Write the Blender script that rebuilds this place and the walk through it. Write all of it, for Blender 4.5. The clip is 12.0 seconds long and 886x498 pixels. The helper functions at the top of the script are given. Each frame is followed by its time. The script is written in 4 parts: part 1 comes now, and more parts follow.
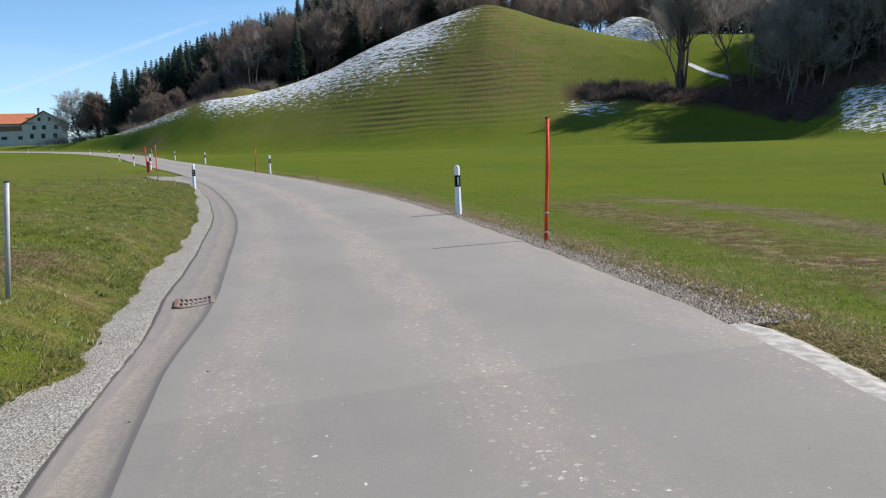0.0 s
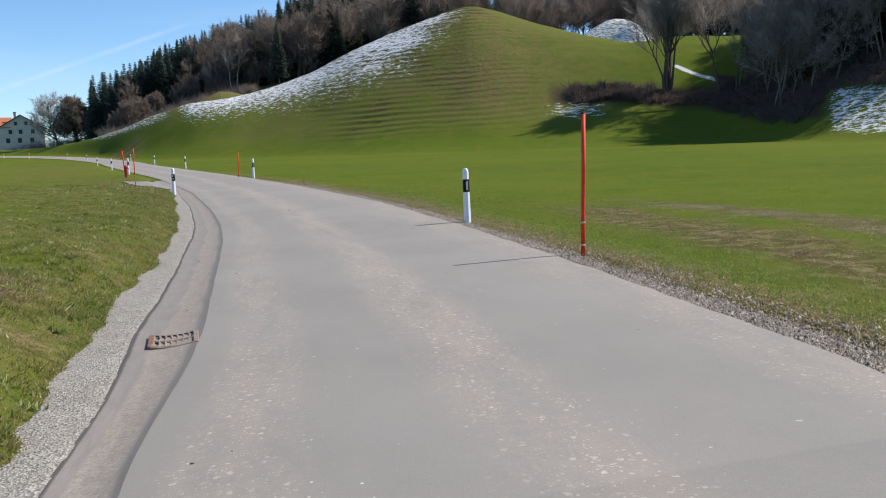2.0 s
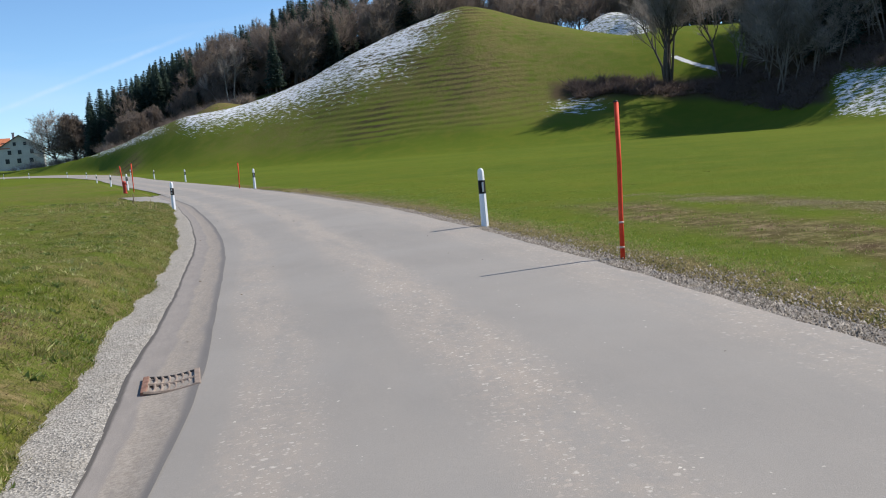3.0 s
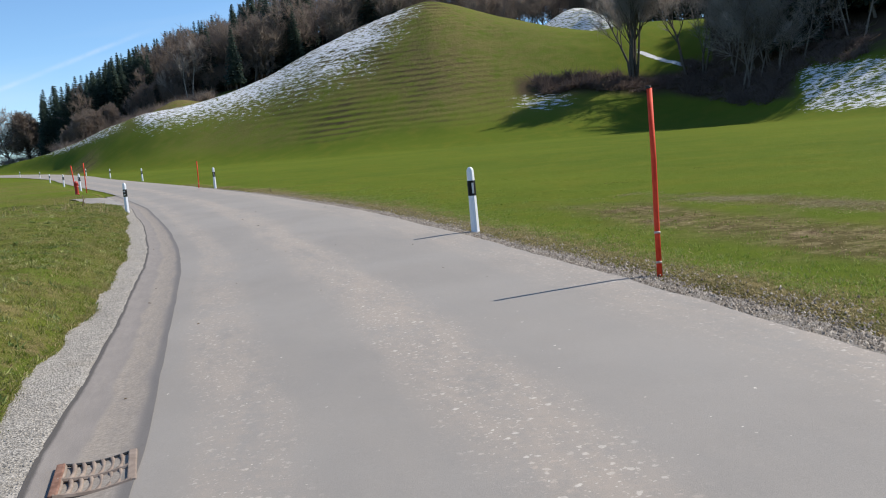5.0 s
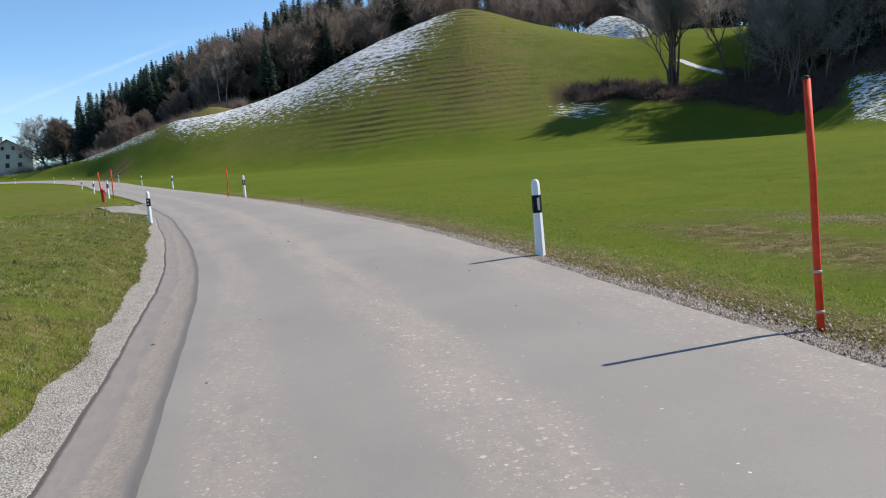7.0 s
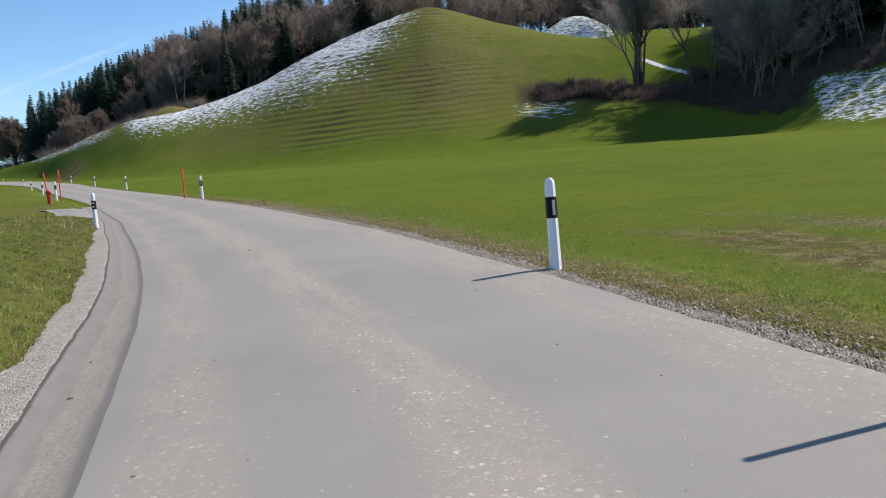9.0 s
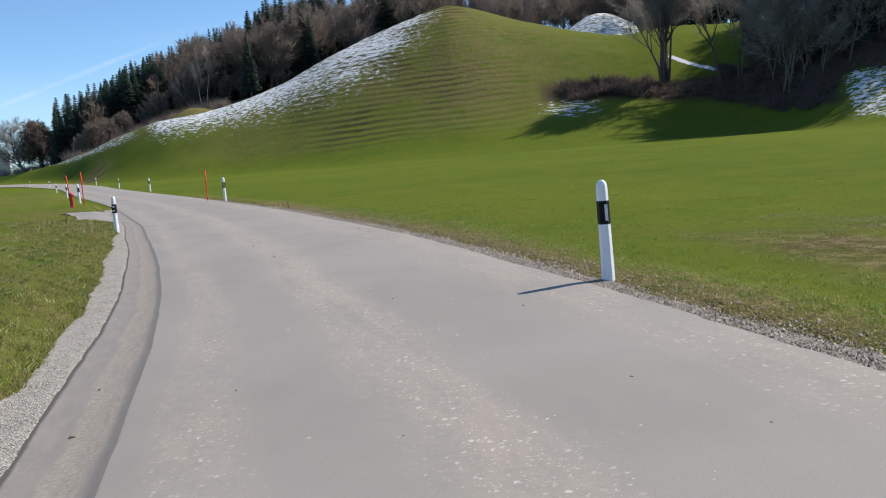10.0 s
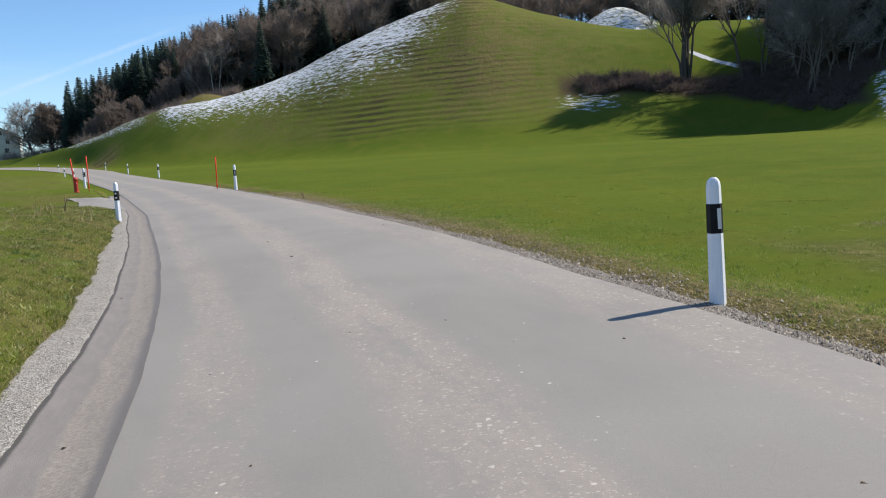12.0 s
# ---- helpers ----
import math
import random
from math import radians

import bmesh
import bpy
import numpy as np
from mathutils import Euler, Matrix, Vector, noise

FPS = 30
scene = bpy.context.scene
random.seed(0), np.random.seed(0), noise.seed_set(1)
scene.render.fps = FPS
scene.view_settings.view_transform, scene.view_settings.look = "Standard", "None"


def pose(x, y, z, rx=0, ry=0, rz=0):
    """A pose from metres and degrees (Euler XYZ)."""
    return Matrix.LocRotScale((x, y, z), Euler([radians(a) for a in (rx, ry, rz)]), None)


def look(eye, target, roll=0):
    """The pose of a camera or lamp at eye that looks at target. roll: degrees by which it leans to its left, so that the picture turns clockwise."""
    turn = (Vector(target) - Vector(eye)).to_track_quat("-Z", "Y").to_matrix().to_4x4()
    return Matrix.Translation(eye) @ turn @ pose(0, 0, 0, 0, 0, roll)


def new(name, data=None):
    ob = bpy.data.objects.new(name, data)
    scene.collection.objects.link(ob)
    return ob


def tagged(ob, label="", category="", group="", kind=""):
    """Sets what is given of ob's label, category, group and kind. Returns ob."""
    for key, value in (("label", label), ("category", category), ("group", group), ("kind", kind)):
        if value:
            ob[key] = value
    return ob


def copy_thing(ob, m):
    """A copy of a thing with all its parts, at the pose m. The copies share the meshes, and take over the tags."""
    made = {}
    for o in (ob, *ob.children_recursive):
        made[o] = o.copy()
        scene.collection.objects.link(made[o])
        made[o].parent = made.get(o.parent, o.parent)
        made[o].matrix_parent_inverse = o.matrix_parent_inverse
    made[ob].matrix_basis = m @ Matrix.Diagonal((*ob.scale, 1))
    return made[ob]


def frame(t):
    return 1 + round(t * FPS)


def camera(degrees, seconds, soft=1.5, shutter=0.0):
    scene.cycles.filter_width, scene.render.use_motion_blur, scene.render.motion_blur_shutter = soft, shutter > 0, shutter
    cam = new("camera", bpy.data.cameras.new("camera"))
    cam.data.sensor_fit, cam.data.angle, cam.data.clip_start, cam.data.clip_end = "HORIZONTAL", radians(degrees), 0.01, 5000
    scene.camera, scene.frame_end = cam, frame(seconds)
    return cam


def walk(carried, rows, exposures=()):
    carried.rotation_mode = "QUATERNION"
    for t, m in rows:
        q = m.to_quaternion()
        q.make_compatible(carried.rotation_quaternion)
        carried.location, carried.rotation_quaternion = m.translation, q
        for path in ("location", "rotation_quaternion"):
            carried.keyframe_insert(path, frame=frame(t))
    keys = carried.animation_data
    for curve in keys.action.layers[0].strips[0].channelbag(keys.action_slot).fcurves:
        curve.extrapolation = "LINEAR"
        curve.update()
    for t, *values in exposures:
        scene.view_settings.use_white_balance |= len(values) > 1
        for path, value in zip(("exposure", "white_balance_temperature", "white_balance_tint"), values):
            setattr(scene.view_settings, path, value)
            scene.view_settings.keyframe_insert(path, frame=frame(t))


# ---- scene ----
cam = camera(53.5, 12.0, soft=1.05)
PATH = [
    (0, (0.209, -0.721, 1.358), (0.235, 1.267, 1.137), -2.1),
    (0.5, (0.118, -0.187, 1.349), (0.173, 1.8, 1.131), -1.7),
    (1, (0.02, 0.163, 1.372), (0.126, 2.148, 1.155), -2.1),
    (1.5, (-0.187, 0.663, 1.373), (-0.095, 2.65, 1.16), -1.8),
    (2, (-0.264, 1.133, 1.344), (-0.197, 3.12, 1.129), -2.3),
    (2.5, (-0.347, 1.729, 1.32), (-0.321, 3.718, 1.121), -3.8),
    (3, (-0.47, 2.235, 1.333), (-0.411, 4.223, 1.123), -4.8),
    (3.2, (-0.478, 2.385, 1.328), (-0.407, 4.373, 1.113), -4.9),
    (4.8, (-0.69, 3.904, 1.364), (-0.562, 5.887, 1.142), -5.4),
    (5, (-0.762, 4.083, 1.373), (-0.621, 6.065, 1.149), -5.1),
    (5.5, (-0.833, 4.584, 1.37), (-0.681, 6.565, 1.139), -4.9),
    (6, (-0.834, 5.158, 1.39), (-0.728, 7.143, 1.172), -5.2),
    (6.5, (-0.962, 5.669, 1.394), (-0.842, 7.655, 1.182), -4.6),
    (7, (-1.006, 6.244, 1.41), (-0.931, 8.233, 1.211), -4.7),
    (7.2, (-1.019, 6.481, 1.358), (-0.966, 8.472, 1.166), -4.9),
    (8.8, (-1.266, 8.217, 1.379), (-1.141, 10.203, 1.176), -4.5),
    (9, (-1.315, 8.401, 1.372), (-1.153, 10.384, 1.168), -4.7),
    (9.5, (-1.33, 8.785, 1.412), (-1.212, 10.772, 1.213), -5.5),
    (10, (-1.437, 9.304, 1.409), (-1.326, 11.291, 1.208), -5.1),
    (10.5, (-1.475, 9.856, 1.374), (-1.361, 11.843, 1.171), -4.2),
    (11, (-1.632, 10.338, 1.365), (-1.531, 12.325, 1.158), -3.9),
    (11.5, (-1.769, 10.794, 1.373), (-1.654, 12.779, 1.162), -3.5),
    (12, (-1.825, 11.271, 1.398), (-1.734, 13.258, 1.182), -3.8),
]
rows = [(t, look(eye, target, roll)) for t, eye, target, roll in PATH]
walk(cam, rows, exposures=[(0, 0.72), (12, 0.72)])

# ---- world and sun ----
SUN_DIR = Vector((0.917, 0.38, 0.95)).normalized()
world = bpy.data.worlds.new("sky")
scene.world = world
world.use_nodes = True
wn, wl = world.node_tree.nodes, world.node_tree.links
sky = wn.new("ShaderNodeTexSky")
sky.sky_type, sky.sun_disc = "NISHITA", False
sky.sun_elevation, sky.sun_rotation = math.asin(SUN_DIR.z), math.atan2(SUN_DIR.x, SUN_DIR.y)
sky.altitude, sky.air_density, sky.dust_density, sky.ozone_density = 1500, 0.95, 0.0, 3.0
wco = wn.new("ShaderNodeTexCoord")
wmap = wn.new("ShaderNodeMapping")
wmap.inputs["Scale"].default_value = (1.2, 1.2, 7.0)
wmap.inputs["Rotation"].default_value = (0.1, 0.25, 0.0)
cirrus = wn.new("ShaderNodeTexNoise")
cirrus.inputs["Scale"].default_value, cirrus.inputs["Detail"].default_value = 1.6, 7
cirrus.inputs["Distortion"].default_value = 0.5
cramp = wn.new("ShaderNodeMapRange")
cramp.inputs["From Min"].default_value, cramp.inputs["From Max"].default_value = 0.48, 0.9
cramp.inputs["To Max"].default_value = 0.35
wmix = wn.new("ShaderNodeMixRGB")
wmix.inputs["Color2"].default_value = (4.6, 5.3, 6.0, 1)
wl.new(wco.outputs["Generated"], wmap.inputs["Vector"])
wl.new(wmap.outputs["Vector"], cirrus.inputs["Vector"])
wl.new(cirrus.outputs["Fac"], cramp.inputs["Value"])
wl.new(cramp.outputs["Result"], wmix.inputs["Fac"])
clean = wn.new("ShaderNodeMixRGB")
clean.blend_type = "MULTIPLY"
clean.inputs["Fac"].default_value, clean.inputs["Color2"].default_value = 1.0, (.81, .955, 1.03, 1)
wl.new(sky.outputs["Color"], clean.inputs["Color1"])
wl.new(clean.outputs["Color"], wmix.inputs["Color1"])
wl.new(wmix.outputs["Color"], wn["Background"].inputs["Color"])
wn["Background"].inputs["Strength"].default_value = 0.098
sun_data = bpy.data.lights.new("sun", "SUN")
sun_data.energy, sun_data.angle, sun_data.color = 3.7, radians(0.53), (1.0, 0.925, 0.82)
sun = new("sun", sun_data)
sun.matrix_world = look(SUN_DIR * 300, (0, 0, 0))


# ---- numeric helpers ----
def spline(table):
    """A smooth monotone-ish curve through pairs (t, value), linear beyond the ends."""
    xs, ys = (np.array(c, float) for c in zip(*sorted(table)))
    h = np.diff(xs)
    s = np.diff(ys) / h
    m = np.concatenate([[s[0]], (s[:-1] * h[1:] + s[1:] * h[:-1]) / (h[1:] + h[:-1]), [s[-1]]])

    def f(q):
        q = np.asarray(q, float)
        i = np.clip(np.searchsorted(xs, q) - 1, 0, len(h) - 1)
        u = (q - xs[i]) / h[i]
        uc = np.clip(u, 0, 1)
        v = ((1 + 2 * uc) * (1 - uc) ** 2 * ys[i] + uc * (1 - uc) ** 2 * h[i] * m[i]
             + uc * uc * (3 - 2 * uc) * ys[i + 1] + uc * uc * (uc - 1) * h[i] * m[i + 1])
        return v + np.where(u < 0, u * h[i] * m[0], 0) + np.where(u > 1, (u - 1) * h[i] * m[-1], 0)
    return f


def smooth(a, b, q):
    u = np.clip((np.asarray(q, float) - a) / (b - a), 0, 1)
    return u * u * (3 - 2 * u)


def cell(ix, iy, seed):
    n = (ix.astype(np.int64) * 374761393 + iy.astype(np.int64) * 668265263 + seed * 1442695041) & 0x7FFFFFFF
    n = ((n ^ (n >> 13)) * 1274126177) & 0x7FFFFFFF
    return ((n ^ (n >> 16)) & 0xFFFF) / 65535.0


def vnoise(x, y, scale, seed=0, octaves=3):
    """Value noise from -1 to 1, with features scale metres wide."""
    x, y = np.asarray(x, float) / scale, np.asarray(y, float) / scale
    total, amp, norm = 0.0, 1.0, 0.0
    for o in range(octaves):
        ix, iy = np.floor(x), np.floor(y)
        fx, fy = x - ix, y - iy
        fx, fy = fx * fx * (3 - 2 * fx), fy * fy * (3 - 2 * fy)
        v = (cell(ix, iy, seed + o) * (1 - fx) + cell(ix + 1, iy, seed + o) * fx) * (1 - fy) \
            + (cell(ix, iy + 1, seed + o) * (1 - fx) + cell(ix + 1, iy + 1, seed + o) * fx) * fy
        total, norm = total + amp * (2 * v - 1), norm + amp
        x, y, amp = x * 2.03 + 17.1, y * 2.03 + 5.7, amp * 0.5
    return total / norm


# ---- the plan: edges of the road as x over y, its height over y, the hills over the azimuth ----
road_z = spline([(-40, 0), (0, 0), (20, 0), (34, .17), (50, .46), (80, 1.0), (110, 1.5), (143, 2.2), (170, 3.2), (190, 4.0), (230, 5.6)])
edge_right = spline([(-40, 2.9), (-10, 2.7), (3.75, 2.52), (5.9, 2.42), (9.2, 2.02), (12.2, 1.62), (15.9, 1.0), (18.4, .56), (21, 0.0),
                     (24.4, -.72), (28.9, -1.95), (32.8, -3.15), (36.2, -4.2), (48.8, -8.75), (78.5, -20.2), (107.8, -31.2), (143, -45), (170, -60), (190, -75), (230, -115)])
edge_left = spline([(-40, -1.2), (-10, -.75), (0, -.87), (2.77, -1.22), (5.56, -1.74), (8.2, -2.07), (11.9, -2.74), (14.5, -3.23), (19.25, -4.16),
                    (24.5, -5.45), (32.4, -7.75), (35.9, -8.78), (42.2, -10.95), (46.6, -12.5), (78.5, -25.0), (107.8, -36.4), (143, -50.8), (170, -66.5), (190, -82), (230, -123)])
gutter_left = spline([(-40, -1.75), (-10, -1.25), (0, -1.32), (2.8, -1.65), (4.4, -1.93), (5.6, -2.13), (6.6, -2.29), (7.5, -2.48), (9.2, -2.85), (10.6, -3.1), (13, -3.55), (17.3, -4.42),
                      (19.8, -4.9), (24.5, -6.05), (30.1, -7.6), (32, -8.2), (37.6, -9.85), (46.6, -13.05), (78.5, -25.5), (107.8, -36.9)])
verge_left = spline([(-40, -2.6), (-10, -2.05), (0, -2.4), (4.2, -2.55), (5.0, -2.6), (5.7, -2.44), (6.3, -2.57), (9.3, -3.29), (10.4, -3.51), (12.5, -3.9), (14.1, -4.14), (18.4, -5.02), (20, -5.36),
                     (22.9, -6.0), (25.3, -6.66), (29.9, -7.9), (32, -8.46), (34.5, -9.15), (46.6, -13.3), (78.5, -25.8), (107.8, -37.3), (143, -51.2), (170, -67), (230, -124)])
foot_r = spline([(-180, 180), (-60, 240), (-30, 275), (-26, 262), (-22, 222), (-19.4, 190), (-17.5, 159), (-16, 148), (-13.7, 138), (-9.8, 129), (-6.9, 122), (-3.6, 115), (0, 110), (4, 107), (10, 105), (14, 106), (17, 109), (20, 106), (23, 98), (25.5, 90), (28, 84), (34, 78), (60, 80), (180, 160)])
ridge_r = spline([(-180, 230), (-60, 280), (-30, 312), (-26, 296), (-22, 250), (-19.5, 220), (-17.6, 202), (-15.8, 189), (-13.7, 180), (-9.8, 174), (-3.6, 174), (4, 174), (7.6, 172), (10.7, 168), (14.2, 162), (20, 165), (28, 150), (60, 150), (180, 200)])
ridge_z = spline([(-180, 6), (-60, 5), (-30, 8.0), (-26, 7.8), (-22, 7.0), (-19.5, 8.0), (-17.6, 9.4), (-16.1, 10.9), (-14.9, 11.9), (-13.7, 12.7), (-12.6, 13.0), (-9.8, 14.2), (-6.9, 16.6), (-3.6, 21.3), (0, 25.4), (2.9, 28.3), (4.0, 28.9),
                  (5.5, 27.9), (7.6, 25.5), (10.7, 22.1), (14.2, 19.3), (16.9, 19.9), (20.2, 19.5), (25, 18.5), (28, 18), (60, 16), (180, 6)])
wood_z = spline([(-180, 10), (-60, 8), (-26, 8.2), (-21, 8.6), (-19.4, 9.3), (-17, 11.8), (-14.7, 15.6), (-13, 17.2), (-9.8, 20), (-6, 23), (0, 27), (4, 30), (8, 29), (12, 28.5), (20, 27), (40, 25), (60, 22), (180, 10)])
wood_rise = spline([(-180, .02), (-60, .0), (-24, .01), (-20, .04), (-16, .14), (-10, .22), (0, .25), (6, .1), (30, .1), (60, .05), (180, .02)])


def crossfall(x, y):
    """The lane falls gently towards its gutter; the bank beyond takes up the level again."""
    x, y = np.asarray(x, float), np.asarray(y, float)
    fall = .033 * np.clip(edge_right(y) - x, 0, 5.5) * (1 - smooth(14, 34, y))
    return -fall * (1 - smooth(0, 1.0, verge_left(y) - x))


# a tractor's two tracks over the meadow
brown_track = spline([(-40, 6.4), (0, 5.1), (7, 4.75), (9.3, 4.67), (12.3, 4.5), (15, 4.12), (18, 3.75), (21, 3.5), (24, 2.9), (40, -2), (300, -60)])
pale_track = spline([(-40, 8.4), (0, 7.2), (8, 6.9), (12, 6.75), (15.2, 6.65), (17, 6.4), (19.3, 5.95), (20.8, 5.6), (22.5, 5.0), (24, 4.4), (26, 3.5), (40, -1), (300, -58)])


def grass_edge(y):
    """The ragged line where the bank's turf meets the gravel."""
    return verge_left(y) + .07 + .13 * vnoise(y, y * 0, .9, 201, 3)


def lay(x, y, fine=True):
    """Height of the ground sheet, and its masks for snow, dry grass, mud, and forest floor with darkened terrace
    risers.
    """
    x, y = np.asarray(x, float), np.asarray(y, float)
    r, az = np.hypot(x, y), np.degrees(np.arctan2(x, y))
    z0 = road_z(np.clip(y, -40, 300))
    rf, rr, zr, zw = foot_r(az), ridge_r(az), ridge_z(az), wood_z(az)
    s = np.clip((r - rf) / (rr - rf), 0, 1)
    e = s * s * (3 - 2 * s)
    zf = road_z(np.clip(rf * np.cos(np.radians(az)), -40, 300))
    hill = (zr - zf) * e
    z = np.where(r < rf, z0, np.minimum(z0, np.maximum(zf, z0 * 0 + zf)) + hill)
    back = smooth(0, 1, (r - rr) / 62.0)
    dip = -2.5 * np.sin(np.pi * np.clip((r - rr) / 62.0, 0, 1)) * smooth(-22, -12, az)
    z = np.where(r > rr, zr + (zw - zr) * back + dip + wood_rise(az) * np.clip(r - rr - 62, 0, 58), z)
    # the grassed bank beside the road
    vl, xr = grass_edge(y), edge_right(y)
    dl, dr = vl - x, x - xr
    near = 1 - smooth(110, 150, y)
    gate = np.exp(-((y - 46) / 5.2) ** 4) * np.exp(-(np.clip(dl, 0, None) / 9) ** 2)
    bank = (.34 * (1 - np.exp(-np.clip(dl, 0, None) / .9)) + .5 * smooth(0, 16, dl) * (1 - .7 * smooth(38, 50, y))) * near * (1 - .8 * gate)
    inside = (x > vl) & (x < xr + .2)
    z = z + np.where(dl > 0, bank, 0) + crossfall(x, y)
    cut = np.where(inside, 1.0, np.where(dl > 0, 1 - smooth(0, .15, dl), 1 - smooth(.2, .55, dr)))
    z = z - .06 * cut * (1 - smooth(46, 56, y))
    off = np.clip(np.minimum(np.where(dl > 0, dl, 9), np.where(dr > .3, dr - .3, 9)), 0, 1) * (~inside)
    z = z + off * (.05 * vnoise(x, y, 1.3, 3) + .045 * vnoise(x, y, .4, 4, 2) * (dl > 0) + .06 * vnoise(x, y, 6, 9, 2)) * np.clip(1.2 - r / 260, 0, 1)
    # cattle terraces on the hill face
    face = smooth(.16, .3, s) * (1 - smooth(.86, .98, s)) * smooth(-9, -3, az) * (1 - smooth(2.5, 11, az))
    wob = .6 * vnoise(x, y, 22, 21, 2) + .40 * vnoise(x, y, 5, 31, 3)
    ph = (z / .86 - .022 * x + .75 * wob)
    fr = ph - np.floor(ph)
    step = .5 - np.where(fr < .8, fr / .8, (1 - fr) / .2)
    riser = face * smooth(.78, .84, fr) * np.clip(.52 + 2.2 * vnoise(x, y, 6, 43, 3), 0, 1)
    z = z + .27 * face * step * np.clip(.45 + 1.1 * vnoise(x, y, 9, 41, 2), 0, 1.2)
    z = z + .25 * vnoise(x, y, 7, 51, 3) * smooth(.1, .5, s) * (r < 230)
    z = z + 5.6 * np.exp(-((az - 13.2) / 2.2) ** 2 - ((r - 206) / 11) ** 2)
    z = z + 3.9 * np.exp(-((az + 12.0) / 2.0) ** 2 - ((r - 207) / 11) ** 2) * (1 + .25 * vnoise(x, y, 6, 53, 2))
    # masks
    t = (r - rf) / (rr - rf)
    left = smooth(-14.9, -13.5, az) * (1 - smooth(2.5, 5.5, az))
    low = np.interp(az, [-18, -13, -8, -4, 0, 3, 6], [.62, .54, .52, .47, .48, .66, .8])
    high = smooth(-.14, .30, t - low) * (r < rr + 5)
    cap = 1 - smooth(2.2, 3.4, az) * smooth(.84, .92, t)
    snow = .98 * left * high * cap - .5 * riser - .22 * face * vnoise(x, y, 6, 49, 3)
    snow = np.maximum(snow, .62 * np.exp(-((az - 10.6) / 2.0) ** 4) * np.exp(-((r - 125.5) / 3.2) ** 4))
    snow = np.maximum(snow, smooth(24.6, 26.0, az) * .80 * smooth(.10, .16, t) * (1 - smooth(.38, .44, t)) * (1 - smooth(38, 48, az)))
    snow = np.maximum(snow, .95 * smooth(10.4, 11.5, az) * (1 - smooth(15.0, 16.2, az)) * smooth(188, 196, r) * (r < 300))
    stripe = np.exp(-((r - (140 - 2.0 * (az - 17))) / .65) ** 4) * smooth(16, 17, az) * (1 - smooth(19.5, 20.5, az))
    snow = np.maximum(snow, 1.5 * stripe)
    snow = np.maximum(snow, .66 * smooth(-20, -18.8, az) * (1 - smooth(-15.4, -14.2, az)) * smooth(.62, .76, t) * (r < rr + 14))
    dry = np.clip(face * (.30 + .5 * vnoise(x, y, 14, 47, 2)) + .55 * smooth(.15, .4, s) * smooth(-16, -8, az) * (1 - smooth(9, 17, az)), 0, 1)
    dry = np.maximum(dry, 1.4 * np.exp(-((x + 4.6) / .9) ** 2 - ((y - 9.5) / 1.4) ** 2))
    dry = np.maximum(dry, 1.6 * np.clip(vnoise(x, y, .8, 301, 2), 0, .7) * (dl > .2) * (y < 45))
    dry = np.maximum(dry, 1.15 * (1 - smooth(.55, 1.45, dr + .4 * vnoise(x, y, .8, 77))) * (dr > 0) * (y < 60))
    dry = np.maximum(dry, 1.1 * (1 - smooth(.0, .22, dl)) * (dl > -.1) * (y < 60))
    dry = np.maximum(dry, 1.2 * np.exp(-((az + 11.9) / 3.2) ** 4 - ((r - 208) / 16) ** 4))
    dry = np.maximum(dry, .8 * smooth(-19.5, -17.5, az) * (1 - smooth(-12, -10, az)) * smooth(.5, .9, t) * (r < 232))
    dry = np.maximum(dry, (.35 + .75 * vnoise(x, y, 2.2, 88, 3)) * smooth(.05, .5, dl) * (y < 140))
    dry = np.maximum(dry, .9 * np.exp(-((az + 17.6) / 1.2) ** 4 - ((r - 170) / 8) ** 4))
    mud = np.exp(-((x - brown_track(y) - .12) / .85) ** 4) * (.84 + .7 * vnoise(x, y, .9, 61, 3)) * (1 - smooth(19, 23, y))
    mud = np.maximum(mud, .62 * np.exp(-((x - pale_track(y)) / .6) ** 4) * (1 - smooth(19, 24, y)))
    mud = np.maximum(mud, np.clip(.15 + 1.1 * vnoise(x, y, .7, 63, 2), 0, .5) * np.exp(-((x - brown_track(y) - .3) / 1.5) ** 4) * (1 - smooth(20, 24, y)))
    mud = mud * smooth(-4, 2, y)
    leaf = smooth(-21, -19.5, az) * (1 - smooth(60, 70, az)) * smooth(228, 236, r)
    wood = smooth(16.0, 18.0, az) * (1 - smooth(60, 70, az)) * smooth(-1.5, 1.5, r - np.interp(az, [15, 17, 20, 25], [131, 130, 123, 107])) * np.where(az < 20.8, 1 - smooth(132.5, 135, r), 1) * (1 - smooth(24.6, 25.6, az))
    band = smooth(8.6, 9.4, az) * (1 - smooth(20, 21, az)) * np.exp(-((r - np.interp(az, [9, 12, 20], [131, 131, 130])) / 3.5) ** 4)
    leaf = np.maximum(leaf, np.maximum(wood, .9 * band))
    leaf = np.maximum(leaf, smooth(24.6, 25.6, az) * (1 - smooth(60, 70, az)) * smooth(.4, .5, t))
    # terrace risers coloured dark brown: bare earth, and their shade painted in
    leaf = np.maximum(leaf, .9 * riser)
    leaf = np.maximum(leaf, .6 * np.exp(-((az + 17.6) / .9) ** 4) * (np.abs(((r - 164) / 5) % 1 - .5) < .15) * (r > 163) * (r < 176))
    return z, snow, dry, mud, leaf


def height(x, y):
    return float(lay(np.array([x]), np.array([y]))[0][0])


